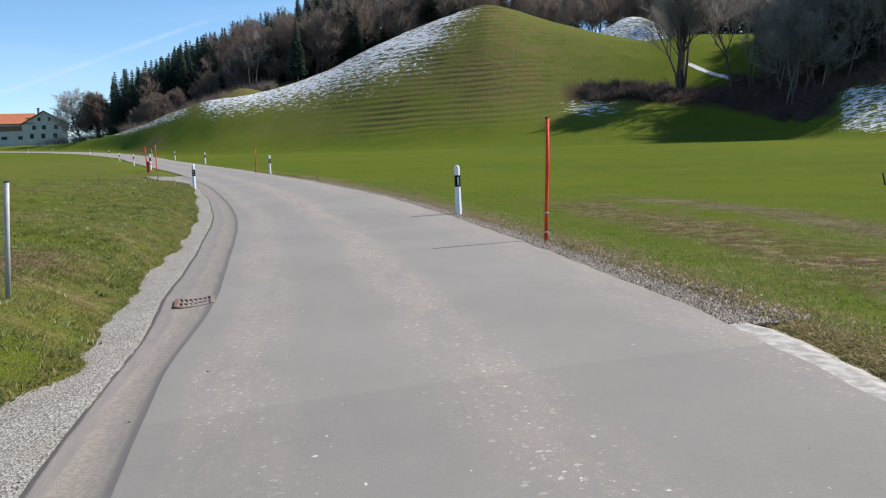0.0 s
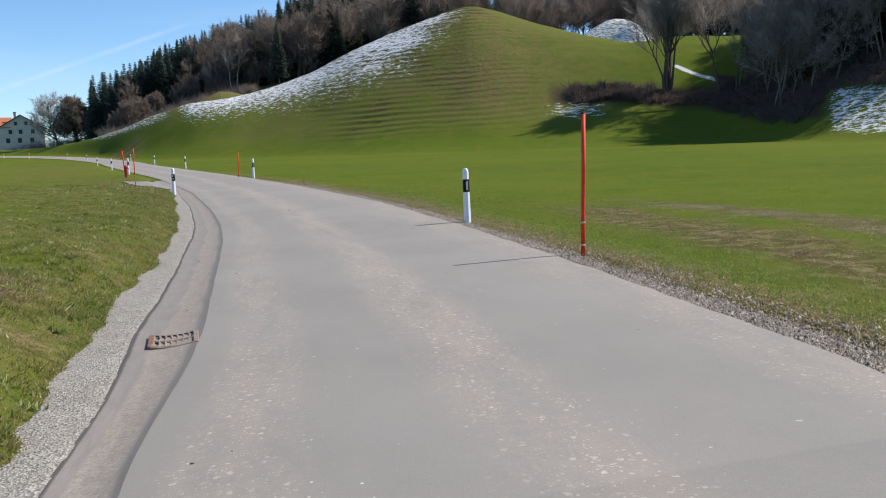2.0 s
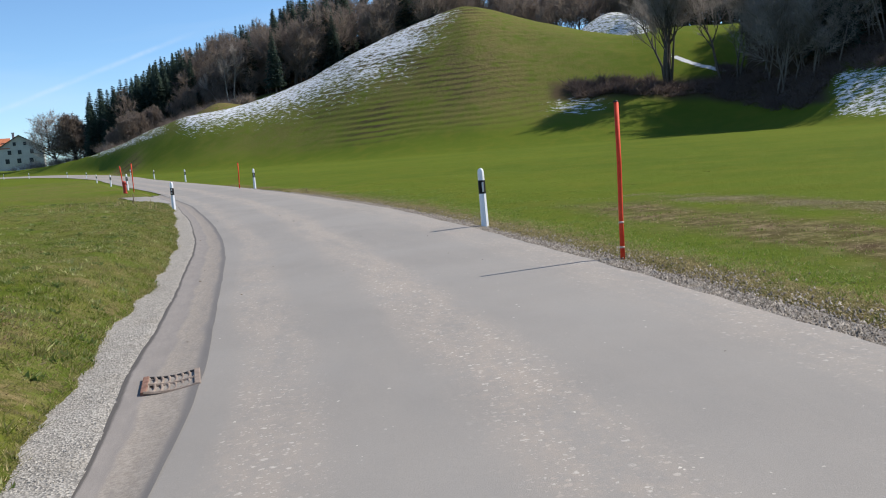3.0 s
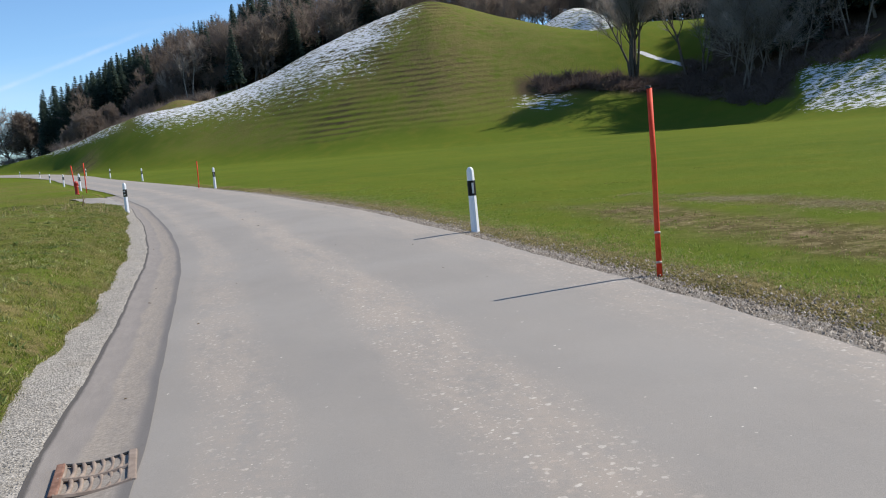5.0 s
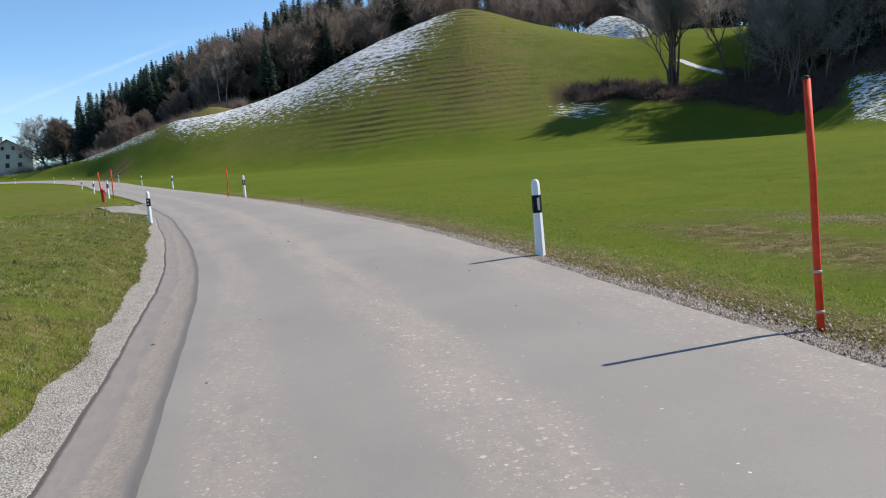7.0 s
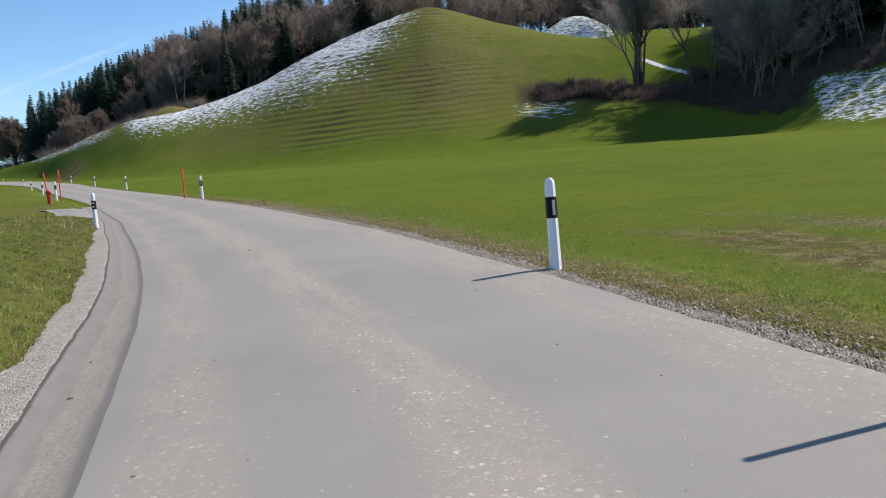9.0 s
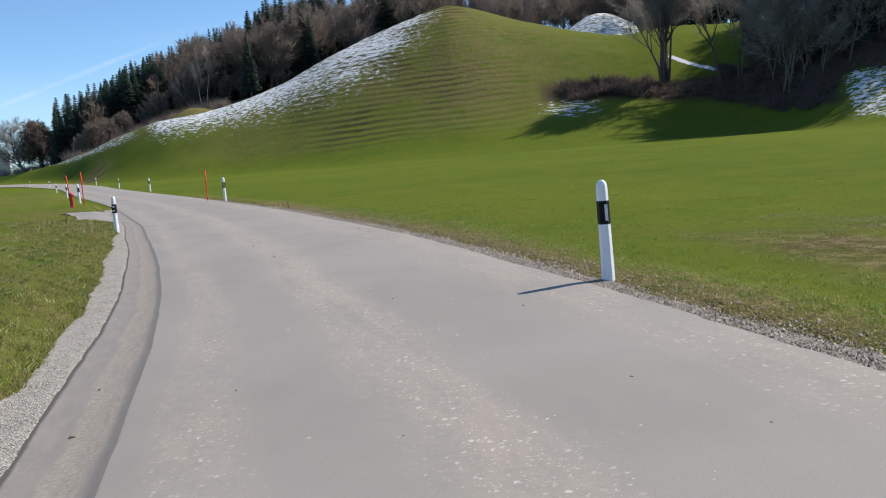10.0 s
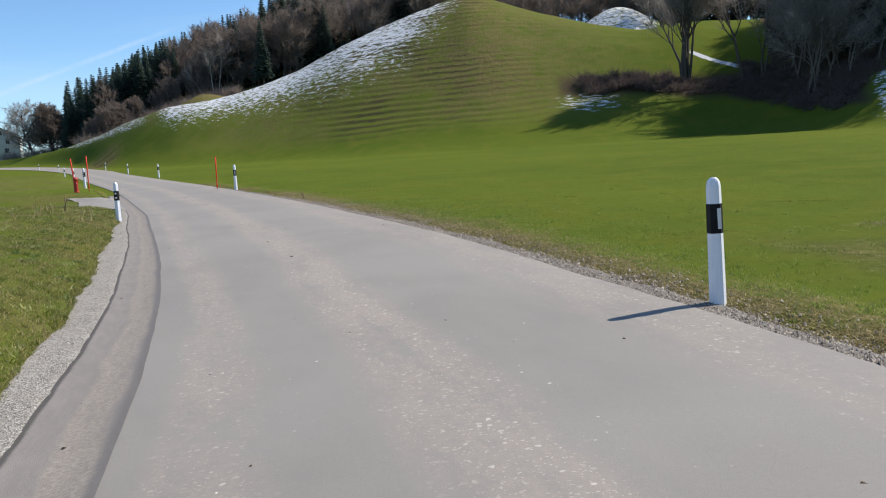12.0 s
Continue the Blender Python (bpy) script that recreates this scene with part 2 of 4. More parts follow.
# ---- mesh helpers ----
def mesh_of(name, verts, faces, mat=None, shade=False, uv=None):
    me = bpy.data.meshes.new(name)
    v = np.asarray(verts, dtype=np.float32)
    if isinstance(faces, np.ndarray):
        n, k = faces.shape
        me.vertices.add(len(v))
        me.vertices.foreach_set("co", v.ravel())
        me.loops.add(n * k)
        me.loops.foreach_set("vertex_index", faces.astype(np.int32).ravel())
        me.polygons.add(n)
        me.polygons.foreach_set("loop_start", np.arange(0, n * k, k, dtype=np.int32))
        me.polygons.foreach_set("loop_total", np.full(n, k, dtype=np.int32))
        me.update(calc_edges=True)
    else:
        me.from_pydata([tuple(map(float, p)) for p in v], [], faces)
    if uv is not None:
        layer = me.uv_layers.new(name="UVMap")
        idx = np.empty(len(me.loops), dtype=np.int32)
        me.loops.foreach_get("vertex_index", idx)
        layer.data.foreach_set("uv", np.asarray(uv, dtype=np.float32)[idx].ravel())
    if shade:
        me.polygons.foreach_set("use_smooth", np.ones(len(me.polygons), dtype=bool))
    if mat:
        me.materials.append(mat)
    return me


def solid(name, bm, mat, shade=False):
    me = bpy.data.meshes.new(name)
    bm.normal_update()
    bm.to_mesh(me)
    bm.free()
    me.materials.append(mat)
    if shade:
        me.polygons.foreach_set("use_smooth", np.ones(len(me.polygons), dtype=bool))
    return me


def part(name, bm, mat, parent, label="", shade=False):
    """One mesh object under a thing or a part."""
    me = bm if isinstance(bm, bpy.types.Mesh) else solid(name, bm, mat, shade)
    ob = new(name, me)
    ob.parent = parent
    return tagged(ob, label)


def box(sx, sy, sz, at=(0, 0, 0), bevel=0.0, bm=None):
    bm = bm or bmesh.new()
    made = bmesh.ops.create_cube(bm, size=1)["verts"]
    bmesh.ops.scale(bm, vec=(sx, sy, sz), verts=made)
    bmesh.ops.translate(bm, vec=at, verts=made)
    if bevel:
        edges = list({e for v in made for e in v.link_edges})
        bmesh.ops.bevel(bm, geom=edges, offset=bevel, segments=2, affect="EDGES", profile=0.6)
    return bm


def rod(path, radii, sides=8, bm=None):
    """A capped tube along a path."""
    bm = bm or bmesh.new()
    rings, q, last = [], None, None
    for i, p in enumerate(path):
        a, b = Vector(path[max(i - 1, 0)]), Vector(path[min(i + 1, len(path) - 1)])
        d = (b - a).normalized()
        q = d.to_track_quat("Z", "Y") if q is None else last.rotation_difference(d) @ q
        last = d
        rad = radii[i] if isinstance(radii, (list, tuple)) else radii
        rings.append([bm.verts.new(Vector(p) + q @ Vector((rad * math.cos(2 * math.pi * k / sides), rad * math.sin(2 * math.pi * k / sides), 0))) for k in range(sides)])
    for a, b in zip(rings, rings[1:]):
        for k in range(sides):
            bm.faces.new((a[k], a[(k + 1) % sides], b[(k + 1) % sides], b[k]))
    bm.faces.new(rings[0][::-1])
    bm.faces.new(rings[-1])
    return bm


# ---- materials ----
def material(name, rough=0.8, metal=0.0, spec=0.3):
    m = bpy.data.materials.new(name)
    m.use_nodes = True
    b = m.node_tree.nodes["Principled BSDF"]
    b.inputs["Roughness"].default_value, b.inputs["Metallic"].default_value = rough, metal
    b.inputs["Specular IOR Level"].default_value = spec
    return m, m.node_tree.nodes, m.node_tree.links, b


def noise_node(m, vec, scale, detail=4, rough=0.6, distortion=0.0):
    n = m.node_tree.nodes.new("ShaderNodeTexNoise")
    n.inputs["Scale"].default_value, n.inputs["Detail"].default_value = scale, detail
    n.inputs["Roughness"].default_value, n.inputs["Distortion"].default_value = rough, distortion
    if vec:
        m.node_tree.links.new(vec, n.inputs["Vector"])
    return n.outputs["Fac"]


def span(m, value, a, b, lo=0.0, hi=1.0):
    n = m.node_tree.nodes.new("ShaderNodeMapRange")
    n.interpolation_type = "SMOOTHSTEP"
    for key, v in (("From Min", a), ("From Max", b), ("To Min", lo), ("To Max", hi)):
        n.inputs[key].default_value = v
    m.node_tree.links.new(value, n.inputs["Value"])
    return n.outputs["Result"]


def blend(m, fac, a, b, mode="MIX"):
    n = m.node_tree.nodes.new("ShaderNodeMixRGB")
    n.blend_type = mode
    for key, v in (("Fac", fac), ("Color1", a), ("Color2", b)):
        if isinstance(v, (tuple, float, int)):
            n.inputs[key].default_value = (*v, 1) if isinstance(v, tuple) else v
        else:
            m.node_tree.links.new(v, n.inputs[key])
    return n.outputs["Color"]


def calc(m, op, a, b):
    n = m.node_tree.nodes.new("ShaderNodeMath")
    n.operation = op
    for i, v in enumerate((a, b)):
        if isinstance(v, (float, int)):
            n.inputs[i].default_value = v
        else:
            m.node_tree.links.new(v, n.inputs[i])
    return n.outputs[0]


def bump(m, bsdf, value, strength, distance):
    n = m.node_tree.nodes.new("ShaderNodeBump")
    n.inputs["Strength"].default_value, n.inputs["Distance"].default_value = strength, distance
    m.node_tree.links.new(value, n.inputs["Height"])
    m.node_tree.links.new(n.outputs["Normal"], bsdf.inputs["Normal"])


def where(m):
    return m.node_tree.nodes.new("ShaderNodeTexCoord").outputs["Object"]


def attr(m, name):
    n = m.node_tree.nodes.new("ShaderNodeAttribute")
    n.attribute_name = name
    return n.outputs["Fac"]


def worn(name, a, b, scale=6.0, rough=0.6, metal=0.0, grain=60.0, depth=0.002, spec=0.4):
    """A painted or raw surface in two tones with fine grain."""
    m, nodes, links, bs = material(name, rough, metal, spec)
    v = where(m)
    big, fine = noise_node(m, v, scale, 5), noise_node(m, v, grain, 3)
    col = blend(m, span(m, big, .35, .7), a, b)
    col = blend(m, .25, col, blend(m, fine, (.35, .35, .35), (.65, .65, .65)), "OVERLAY")
    links.new(col, bs.inputs["Base Color"])
    bump(m, bs, fine, .3, depth)
    return m


def tinted(name, cols, rough=0.9, spec=0.1, translucent=0.0):
    """Pieces of one mesh that vary from island to island."""
    m, nodes, links, bs = material(name, rough, 0, spec)
    geo = nodes.new("ShaderNodeNewGeometry")
    ramp = nodes.new("ShaderNodeValToRGB")
    el = ramp.color_ramp.elements
    while len(el) < len(cols):
        el.new(0.5)
    for i, c in enumerate(cols):
        el[i].position, el[i].color = i / (len(cols) - 1), (*c, 1)
    links.new(geo.outputs["Random Per Island"], ramp.inputs["Fac"])
    big = noise_node(m, where(m), .35, 3)
    links.new(blend(m, .4, ramp.outputs["Color"], blend(m, big, (.3, .3, .3), (.7, .7, .7)), "OVERLAY"), bs.inputs["Base Color"])
    if translucent:
        bs.inputs["Transmission Weight"].default_value = 0
        tr = nodes.new("ShaderNodeBsdfTranslucent")
        links.new(ramp.outputs["Color"], tr.inputs["Color"])
        mix = nodes.new("ShaderNodeMixShader")
        mix.inputs["Fac"].default_value = translucent
        links.new(bs.outputs["BSDF"], mix.inputs[1])
        links.new(tr.outputs["BSDF"], mix.inputs[2])
        links.new(mix.outputs["Shader"], nodes["Material Output"].inputs["Surface"])
    return m


def blade_material(name, greens, straws):
    """Grass whose tone drifts from fresh to withered over a metre or so."""
    m, nodes, links, bs = material(name, .75, 0, .15)
    v = where(m)
    rnd = nodes.new("ShaderNodeNewGeometry").outputs["Random Per Island"]
    a = blend(m, rnd, *greens)
    b = blend(m, rnd, *straws)
    drift = calc(m, "ADD", calc(m, "MULTIPLY", noise_node(m, v, .8, 3, .6), .5), calc(m, "MULTIPLY", noise_node(m, v, 4.5, 3, .6), .3))
    worn_out = calc(m, "ADD", drift, calc(m, "MULTIPLY", rnd, .2))
    col = blend(m, span(m, worn_out, .40, .56, 0, .9), a, b)
    col = blend(m, span(m, noise_node(m, v, .3, 3), .4, .65, 0, .35), col, greens[0])
    col = blend(m, span(m, noise_node(m, v, 7.0, 3), .5, .68, 0, .5), col, tuple(c * .55 for c in greens[0]))
    links.new(col, bs.inputs["Base Color"])
    tr = nodes.new("ShaderNodeBsdfTranslucent")
    links.new(col, tr.inputs["Color"])
    mix = nodes.new("ShaderNodeMixShader")
    mix.inputs["Fac"].default_value = .45
    links.new(bs.outputs["BSDF"], mix.inputs[1])
    links.new(tr.outputs["BSDF"], mix.inputs[2])
    links.new(mix.outputs["Shader"], nodes["Material Output"].inputs["Surface"])
    return m


def ground_material():
    m, nodes, links, bs = material("meadow", .95, 0, .02)
    v = where(m)
    big, mid, fine, tiny = noise_node(m, v, .045, 4), noise_node(m, v, .5, 5, .65), noise_node(m, v, 6, 5, .7), noise_node(m, v, 45, 3, .7)
    col = blend(m, span(m, big, .35, .65), (.083, .119, .0155), (.108, .141, .018))
    col = blend(m, span(m, mid, .42, .68, 0, .6), col, (.130, .140, .020))
    col = blend(m, span(m, fine, .48, .72, 0, .5), col, (.050, .080, .009))
    col = blend(m, span(m, tiny, .62, .8, 0, .15), col, (.20, .20, .07))
    dry = calc(m, "MULTIPLY", attr(m, "dry"), span(m, calc(m, "ADD", calc(m, "MULTIPLY", mid, .6), calc(m, "MULTIPLY", fine, .4)), .34, .56))
    col = blend(m, calc(m, "MULTIPLY", dry, .8), col, blend(m, span(m, fine, .35, .65), (.085, .070, .028), (.225, .175, .085)))
    mud = calc(m, "MULTIPLY", attr(m, "mud"), span(m, calc(m, "ADD", calc(m, "MULTIPLY", noise_node(m, v, .9, 6, .7), .6), calc(m, "MULTIPLY", fine, .4)), .30, .44))
    col = blend(m, calc(m, "MULTIPLY", mud, .92), col, blend(m, span(m, noise_node(m, v, 2.6, 6, .8), .44, .66), (.085, .056, .034), (.27, .21, .12)))
    # forest floor, and the terrace risers' earth and painted shade
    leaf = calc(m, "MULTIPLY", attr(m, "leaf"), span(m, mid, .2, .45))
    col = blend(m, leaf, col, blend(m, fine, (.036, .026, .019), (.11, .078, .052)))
    stretch = nodes.new("ShaderNodeMapping")
    stretch.inputs["Scale"].default_value = (.55, .6, 2.9)
    stretch.inputs["Rotation"].default_value = (0, -.18, 0)
    links.new(v, stretch.inputs["Vector"])
    speck = noise_node(m, stretch.outputs["Vector"], 1.6, 7, .78)
    amount = calc(m, "ADD", attr(m, "snow"), calc(m, "MULTIPLY", calc(m, "SUBTRACT", speck, .5), 5.0))
    snow = span(m, amount, .72, .92)
    snow = calc(m, "MULTIPLY", snow, span(m, attr(m, "snow"), .05, .25))
    col = blend(m, snow, col, blend(m, fine, (.56, .58, .62), (.76, .77, .79)))
    links.new(col, bs.inputs["Base Color"])
    rough_turf = calc(m, "MULTIPLY", noise_node(m, v, 1.4, 6, .75), calc(m, "MULTIPLY", attr(m, "dry"), 4.0))
    relief = calc(m, "ADD", calc(m, "ADD", calc(m, "MULTIPLY", fine, .6), calc(m, "MULTIPLY", tiny, .4)), rough_turf)
    bump(m, bs, relief, .9, .06)
    return m


def asphalt_material():
    m, nodes, links, bs = material("asphalt", .85, 0, .3)
    uv = nodes.new("ShaderNodeUVMap").outputs["UV"]
    v = where(m)
    sep = nodes.new("ShaderNodeSeparateXYZ")
    links.new(uv, sep.inputs["Vector"])
    drift = nodes.new("ShaderNodeMapping")
    drift.inputs["Scale"].default_value = (.9, .22, 1)
    links.new(uv, drift.inputs["Vector"])
    mott, slow = noise_node(m, drift.outputs["Vector"], 2.4, 7, .72), noise_node(m, drift.outputs["Vector"], .5, 3)
    patch, fine = noise_node(m, v, .3, 4), noise_node(m, v, 11, 5, .75)
    grain, speck = noise_node(m, v, 170, 2, .8), noise_node(m, v, 17, 5, .82)
    u = calc(m, "ADD", sep.outputs["X"], calc(m, "MULTIPLY", calc(m, "SUBTRACT", slow, .5), .7))

    def lane(a, b, c, d):
        return calc(m, "MULTIPLY", span(m, u, a, b), span(m, u, d, c))
    bands = calc(m, "MAXIMUM", calc(m, "MULTIPLY", lane(.15, .4, .6, .95), .8), calc(m, "MAXIMUM", lane(1.45, 1.9, 2.15, 2.6), calc(m, "MULTIPLY", span(m, u, 3.4, 4.1), .75)))
    col = blend(m, span(m, patch, .35, .65), (.232, .217, .198), (.261, .245, .224))
    col = blend(m, span(m, mott, .3, .7, 0, .35), col, (.285, .259, .228))
    dust = calc(m, "MULTIPLY", bands, span(m, calc(m, "ADD", calc(m, "MULTIPLY", mott, .6), calc(m, "MULTIPLY", fine, .4)), .36, .62))
    col = blend(m, calc(m, "MULTIPLY", dust, .78), col, (.330, .285, .240))
    def flakes(scale, share):
        vor = nodes.new("ShaderNodeTexVoronoi")
        vor.inputs["Scale"].default_value = scale
        bent = nodes.new("ShaderNodeMixRGB")
        bent.blend_type, bent.inputs["Fac"].default_value = "ADD", .05
        links.new(v, bent.inputs["Color1"])
        warp = nodes.new("ShaderNodeTexNoise")
        warp.inputs["Scale"].default_value = 30
        links.new(v, warp.inputs["Vector"])
        links.new(warp.outputs["Color"], bent.inputs["Color2"])
        links.new(bent.outputs["Color"], vor.inputs["Vector"])
        pick = nodes.new("ShaderNodeSeparateColor")
        links.new(vor.outputs["Color"], pick.inputs["Color"])
        spot = calc(m, "MULTIPLY", span(m, vor.outputs["Distance"], .40, .24), span(m, pick.outputs["Red"], share, share + .02))
        return spot, pick.outputs["Green"]
    dusty = calc(m, "ADD", calc(m, "MULTIPLY", bands, span(m, mott, .34, .56)), .05)
    for scale, share, strength in ((20, .76, 1.0), (44, .66, .85)):
        spot, tone = flakes(scale, share)
        col = blend(m, calc(m, "MULTIPLY", calc(m, "MULTIPLY", spot, dusty), strength), col, blend(m, tone, (.34, .29, .245), (.52, .485, .43)))
    place = nodes.new("ShaderNodeSeparateXYZ")
    links.new(v, place.inputs["Vector"])
    along = calc(m, "ADD", place.outputs["Y"], calc(m, "MULTIPLY", place.outputs["X"], -.22))
    old = calc(m, "MULTIPLY", span(m, along, 4.55, 4.50), span(m, fine, .2, .6, .6, 1))
    col = blend(m, calc(m, "MULTIPLY", old, .16), col, (.12, .115, .11))
    pits = span(m, noise_node(m, v, 75, 3, .8), .66, .74, 0, .5)
    col = blend(m, pits, col, (.10, .10, .10))
    col = blend(m, .55, col, blend(m, grain, (.25, .25, .25), (.75, .75, .75)), "OVERLAY")
    links.new(col, bs.inputs["Base Color"])
    bump(m, bs, calc(m, "ADD", calc(m, "MULTIPLY", grain, .5), calc(m, "MULTIPLY", speck, .5)), .5, .006)
    return m


def gutter_material():
    m, nodes, links, bs = material("gutter_asphalt", .85, 0, .3)
    uv = nodes.new("ShaderNodeUVMap").outputs["UV"]
    v = where(m)
    sep = nodes.new("ShaderNodeSeparateXYZ")
    links.new(uv, sep.inputs["Vector"])
    flow = nodes.new("ShaderNodeMapping")
    flow.inputs["Scale"].default_value = (1.0, .35, 1)
    links.new(uv, flow.inputs["Vector"])
    mott, grain, slow = noise_node(m, flow.outputs["Vector"], 6, 6, .75), noise_node(m, v, 120, 2, .8), noise_node(m, v, .8, 3)
    across = calc(m, "ADD", sep.outputs["X"], calc(m, "MULTIPLY", calc(m, "SUBTRACT", slow, .5), .35))
    place = nodes.new("ShaderNodeSeparateXYZ")
    links.new(v, place.inputs["Vector"])
    washed = calc(m, "ADD", across, span(m, place.outputs["Y"], 11.0, 6.0, 0, .17))
    silt = calc(m, "MULTIPLY", span(m, washed, .40, .50), span(m, across, .93, .80))
    silt = calc(m, "MULTIPLY", silt, span(m, mott, .28, .55, .35, 1))
    col = blend(m, span(m, mott, .35, .7), (.205, .186, .170), (.240, .217, .197))
    grit = noise_node(m, v, 32, 5, .8)
    col = blend(m, calc(m, "MULTIPLY", silt, .78), col, blend(m, span(m, grit, .35, .68), (.225, .192, .158), (.365, .325, .275)))
    rim = span(m, calc(m, "ADD", sep.outputs["X"], calc(m, "MULTIPLY", calc(m, "SUBTRACT", mott, .5), .06)), .085, .04)
    col = blend(m, calc(m, "MULTIPLY", rim, .85), col, (.055, .05, .046))
    # dark joint against the lane, widened by the soft shade painted beside it
    seam_shade = span(m, calc(m, "ADD", sep.outputs["X"], calc(m, "MULTIPLY", calc(m, "SUBTRACT", mott, .5), .10)), .84, .95)
    col = blend(m, calc(m, "MULTIPLY", seam_shade, .55), col, (.115, .110, .106))
    col = blend(m, .45, col, blend(m, grain, (.3, .3, .3), (.7, .7, .7)), "OVERLAY")
    links.new(col, bs.inputs["Base Color"])
    bump(m, bs, grain, .5, .005)
    return m


def gravel_material(name, a, b, c):
    m, nodes, links, bs = material(name, .9, 0, .2)
    v = where(m)
    vor = nodes.new("ShaderNodeTexVoronoi")
    vor.inputs["Scale"].default_value = 64
    links.new(v, vor.inputs["Vector"])
    shade = nodes.new("ShaderNodeSeparateColor")
    links.new(vor.outputs["Color"], shade.inputs["Color"])
    col = blend(m, shade.outputs["Red"], a, b)
    col = blend(m, span(m, noise_node(m, v, 2.2, 5, .7), .5, .7, 0, .6), col, c)
    links.new(col, bs.inputs["Base Color"])
    bump(m, bs, vor.outputs["Distance"], .7, .011)
    return m


MEADOW, ASPHALT, GUTTER = ground_material(), asphalt_material(), gutter_material()
PALE_GRAVEL = gravel_material("pale_gravel", (.165, .154, .136), (.43, .402, .357), (.285, .258, .215))
DARK_GRAVEL = gravel_material("dark_gravel", (.10, .09, .078), (.27, .25, .225), (.16, .13, .085))
CONCRETE = worn("pale_concrete", (.29, .27, .24), (.50, .475, .43), 11, .85, 0, 90, .004)
BLADES = blade_material("bank_grass_blades", ((.122, .172, .020), (.215, .250, .050)), ((.26, .225, .075), (.46, .39, .19)))
MEADOW_BLADES = blade_material("meadow_grass_blades", ((.095, .138, .016), (.135, .175, .022)), ((.165, .168, .032), (.26, .235, .085)))
VERGE_BLADES = tinted("dry_grass_blades", [(.22, .19, .07), (.38, .30, .145), (.50, .41, .22), (.17, .175, .04)], .8, .2, .25)
TUFT_BLADES = tinted("tuft_blades", [(.12, .19, .022), (.20, .27, .045), (.34, .38, .13)], .7, .25, .45)
PALE_LEAVES = tinted("pale_leaves", [(.34, .36, .12), (.48, .46, .21), (.28, .34, .08)], .7, .3, .3)
WEED_LEAVES = tinted("weed_leaves", [(.10, .15, .03), (.17, .23, .06), (.24, .28, .10)], .6, .3, .3)
STRAW = tinted("straw_bits", [(.27, .22, .11), (.38, .32, .18), (.50, .44, .28)], .85, .15, .2)
DEAD_BLADES = tinted("dead_grass_blades", [(.15, .095, .055), (.27, .19, .115), (.40, .31, .20)], .9, .1, .2)
STONES = tinted("pale_stones", [(.20, .186, .164), (.33, .308, .274), (.46, .43, .385)], .85, .2)
DARK_STONES = tinted("grey_stones", [(.09, .074, .06), (.20, .172, .142), (.43, .385, .33)], .8, .25)
CLODS = tinted("earth_clods", [(.10, .068, .044), (.19, .14, .09), (.36, .29, .18)], .95, .1)
LITTER = tinted("dead_leaves", [(.03, .022, .016), (.07, .05, .032), (.13, .09, .05)], .9, .1)
CHIPS = tinted("road_chips", [(.34, .31, .27), (.46, .43, .38), (.60, .56, .49)], .85, .2)
BARK = worn("bark", (.12, .10, .085), (.19, .165, .14), 5, .95, 0, 40, .02, .1)
TWIGS = tinted("twigs", [(.17, .138, .118), (.28, .232, .198), (.23, .19, .162)], .95, .05, .45)
# brown twigs darkened in colour, standing for the shade at the wood's foot
SHADED_TWIGS = tinted("shaded_twigs", [(.105, .080, .072), (.175, .135, .118), (.14, .105, .092)], .95, .05, .4)
WOOD_TWIGS = tinted("wood_twigs", [(.235, .208, .188), (.345, .308, .28), (.285, .255, .232)], .95, .05, .45)
GREY_TWIGS = tinted("grey_twigs", [(.29, .26, .235), (.46, .41, .37)], .95, .05, .45)
NEEDLES = tinted("needles", [(.042, .064, .054), (.060, .090, .070), (.082, .116, .086)], .85, .15, .45)
# dark brown bark, its colour lowered further to paint the trunks as backlit
DARK_BARK = worn("dark_bark", (.07, .06, .052), (.125, .108, .092), 5, .95, 0, 40, .02, .1)
BIRCH = worn("pale_bark", (.28, .255, .225), (.40, .375, .34), 4, .9, 0, 30, .01, .1)
WHITE_PLASTIC = worn("white_plastic", (.74, .76, .80), (.82, .83, .85), 5, .45, 0, 50, .0008)
BLACK_FILM = worn("black_film", (.008, .008, .009), (.014, .014, .015), 8, .6, 0, 60, .0005, .15)
REFLECTOR = worn("reflector", (.55, .57, .58), (.68, .70, .70), 30, .25, .0, 90, .002, .6)
RED_PAINT = worn("red_paint", (.70, .050, .020), (.82, .080, .032), 7, .65, 0, 70, .001, .2)
PALE_RING = worn("pale_ring", (.50, .36, .30), (.62, .48, .42), 9, .5)
RED_CAST = worn("red_cast_iron", (.40, .035, .025), (.52, .055, .035), 7, .45, 0, 50, .002)
MATT_BLACK = worn("matt_black", (.02, .02, .02), (.035, .035, .035), 9, .7)
GALVANISED = worn("galvanised_steel", (.34, .35, .35), (.45, .46, .46), 9, .62, .25, 40, .001)
RUSTY_IRON = worn("rusty_iron", (.17, .085, .055), (.30, .17, .12), 14, .8, .25, 60, .003)
PALE_IRON = worn("dusty_iron", (.21, .16, .125), (.31, .25, .205), 9, .8, .1, 60, .003)
SHAFT_SHADE = worn("shaft_shade", (.01, .009, .008), (.018, .016, .014), 9, .95)
RENDERED = worn("pale_render", (.47, .47, .455), (.55, .55, .535), .6, .9, 0, 8, .004)
ROOF_TILE = worn("red_roof_tile", (.42, .135, .06), (.52, .19, .09), 1.5, .85, 0, 6, .02)
DARK_ROOF = worn("dark_roof_edge", (.06, .05, .045), (.10, .085, .075), 2, .8)
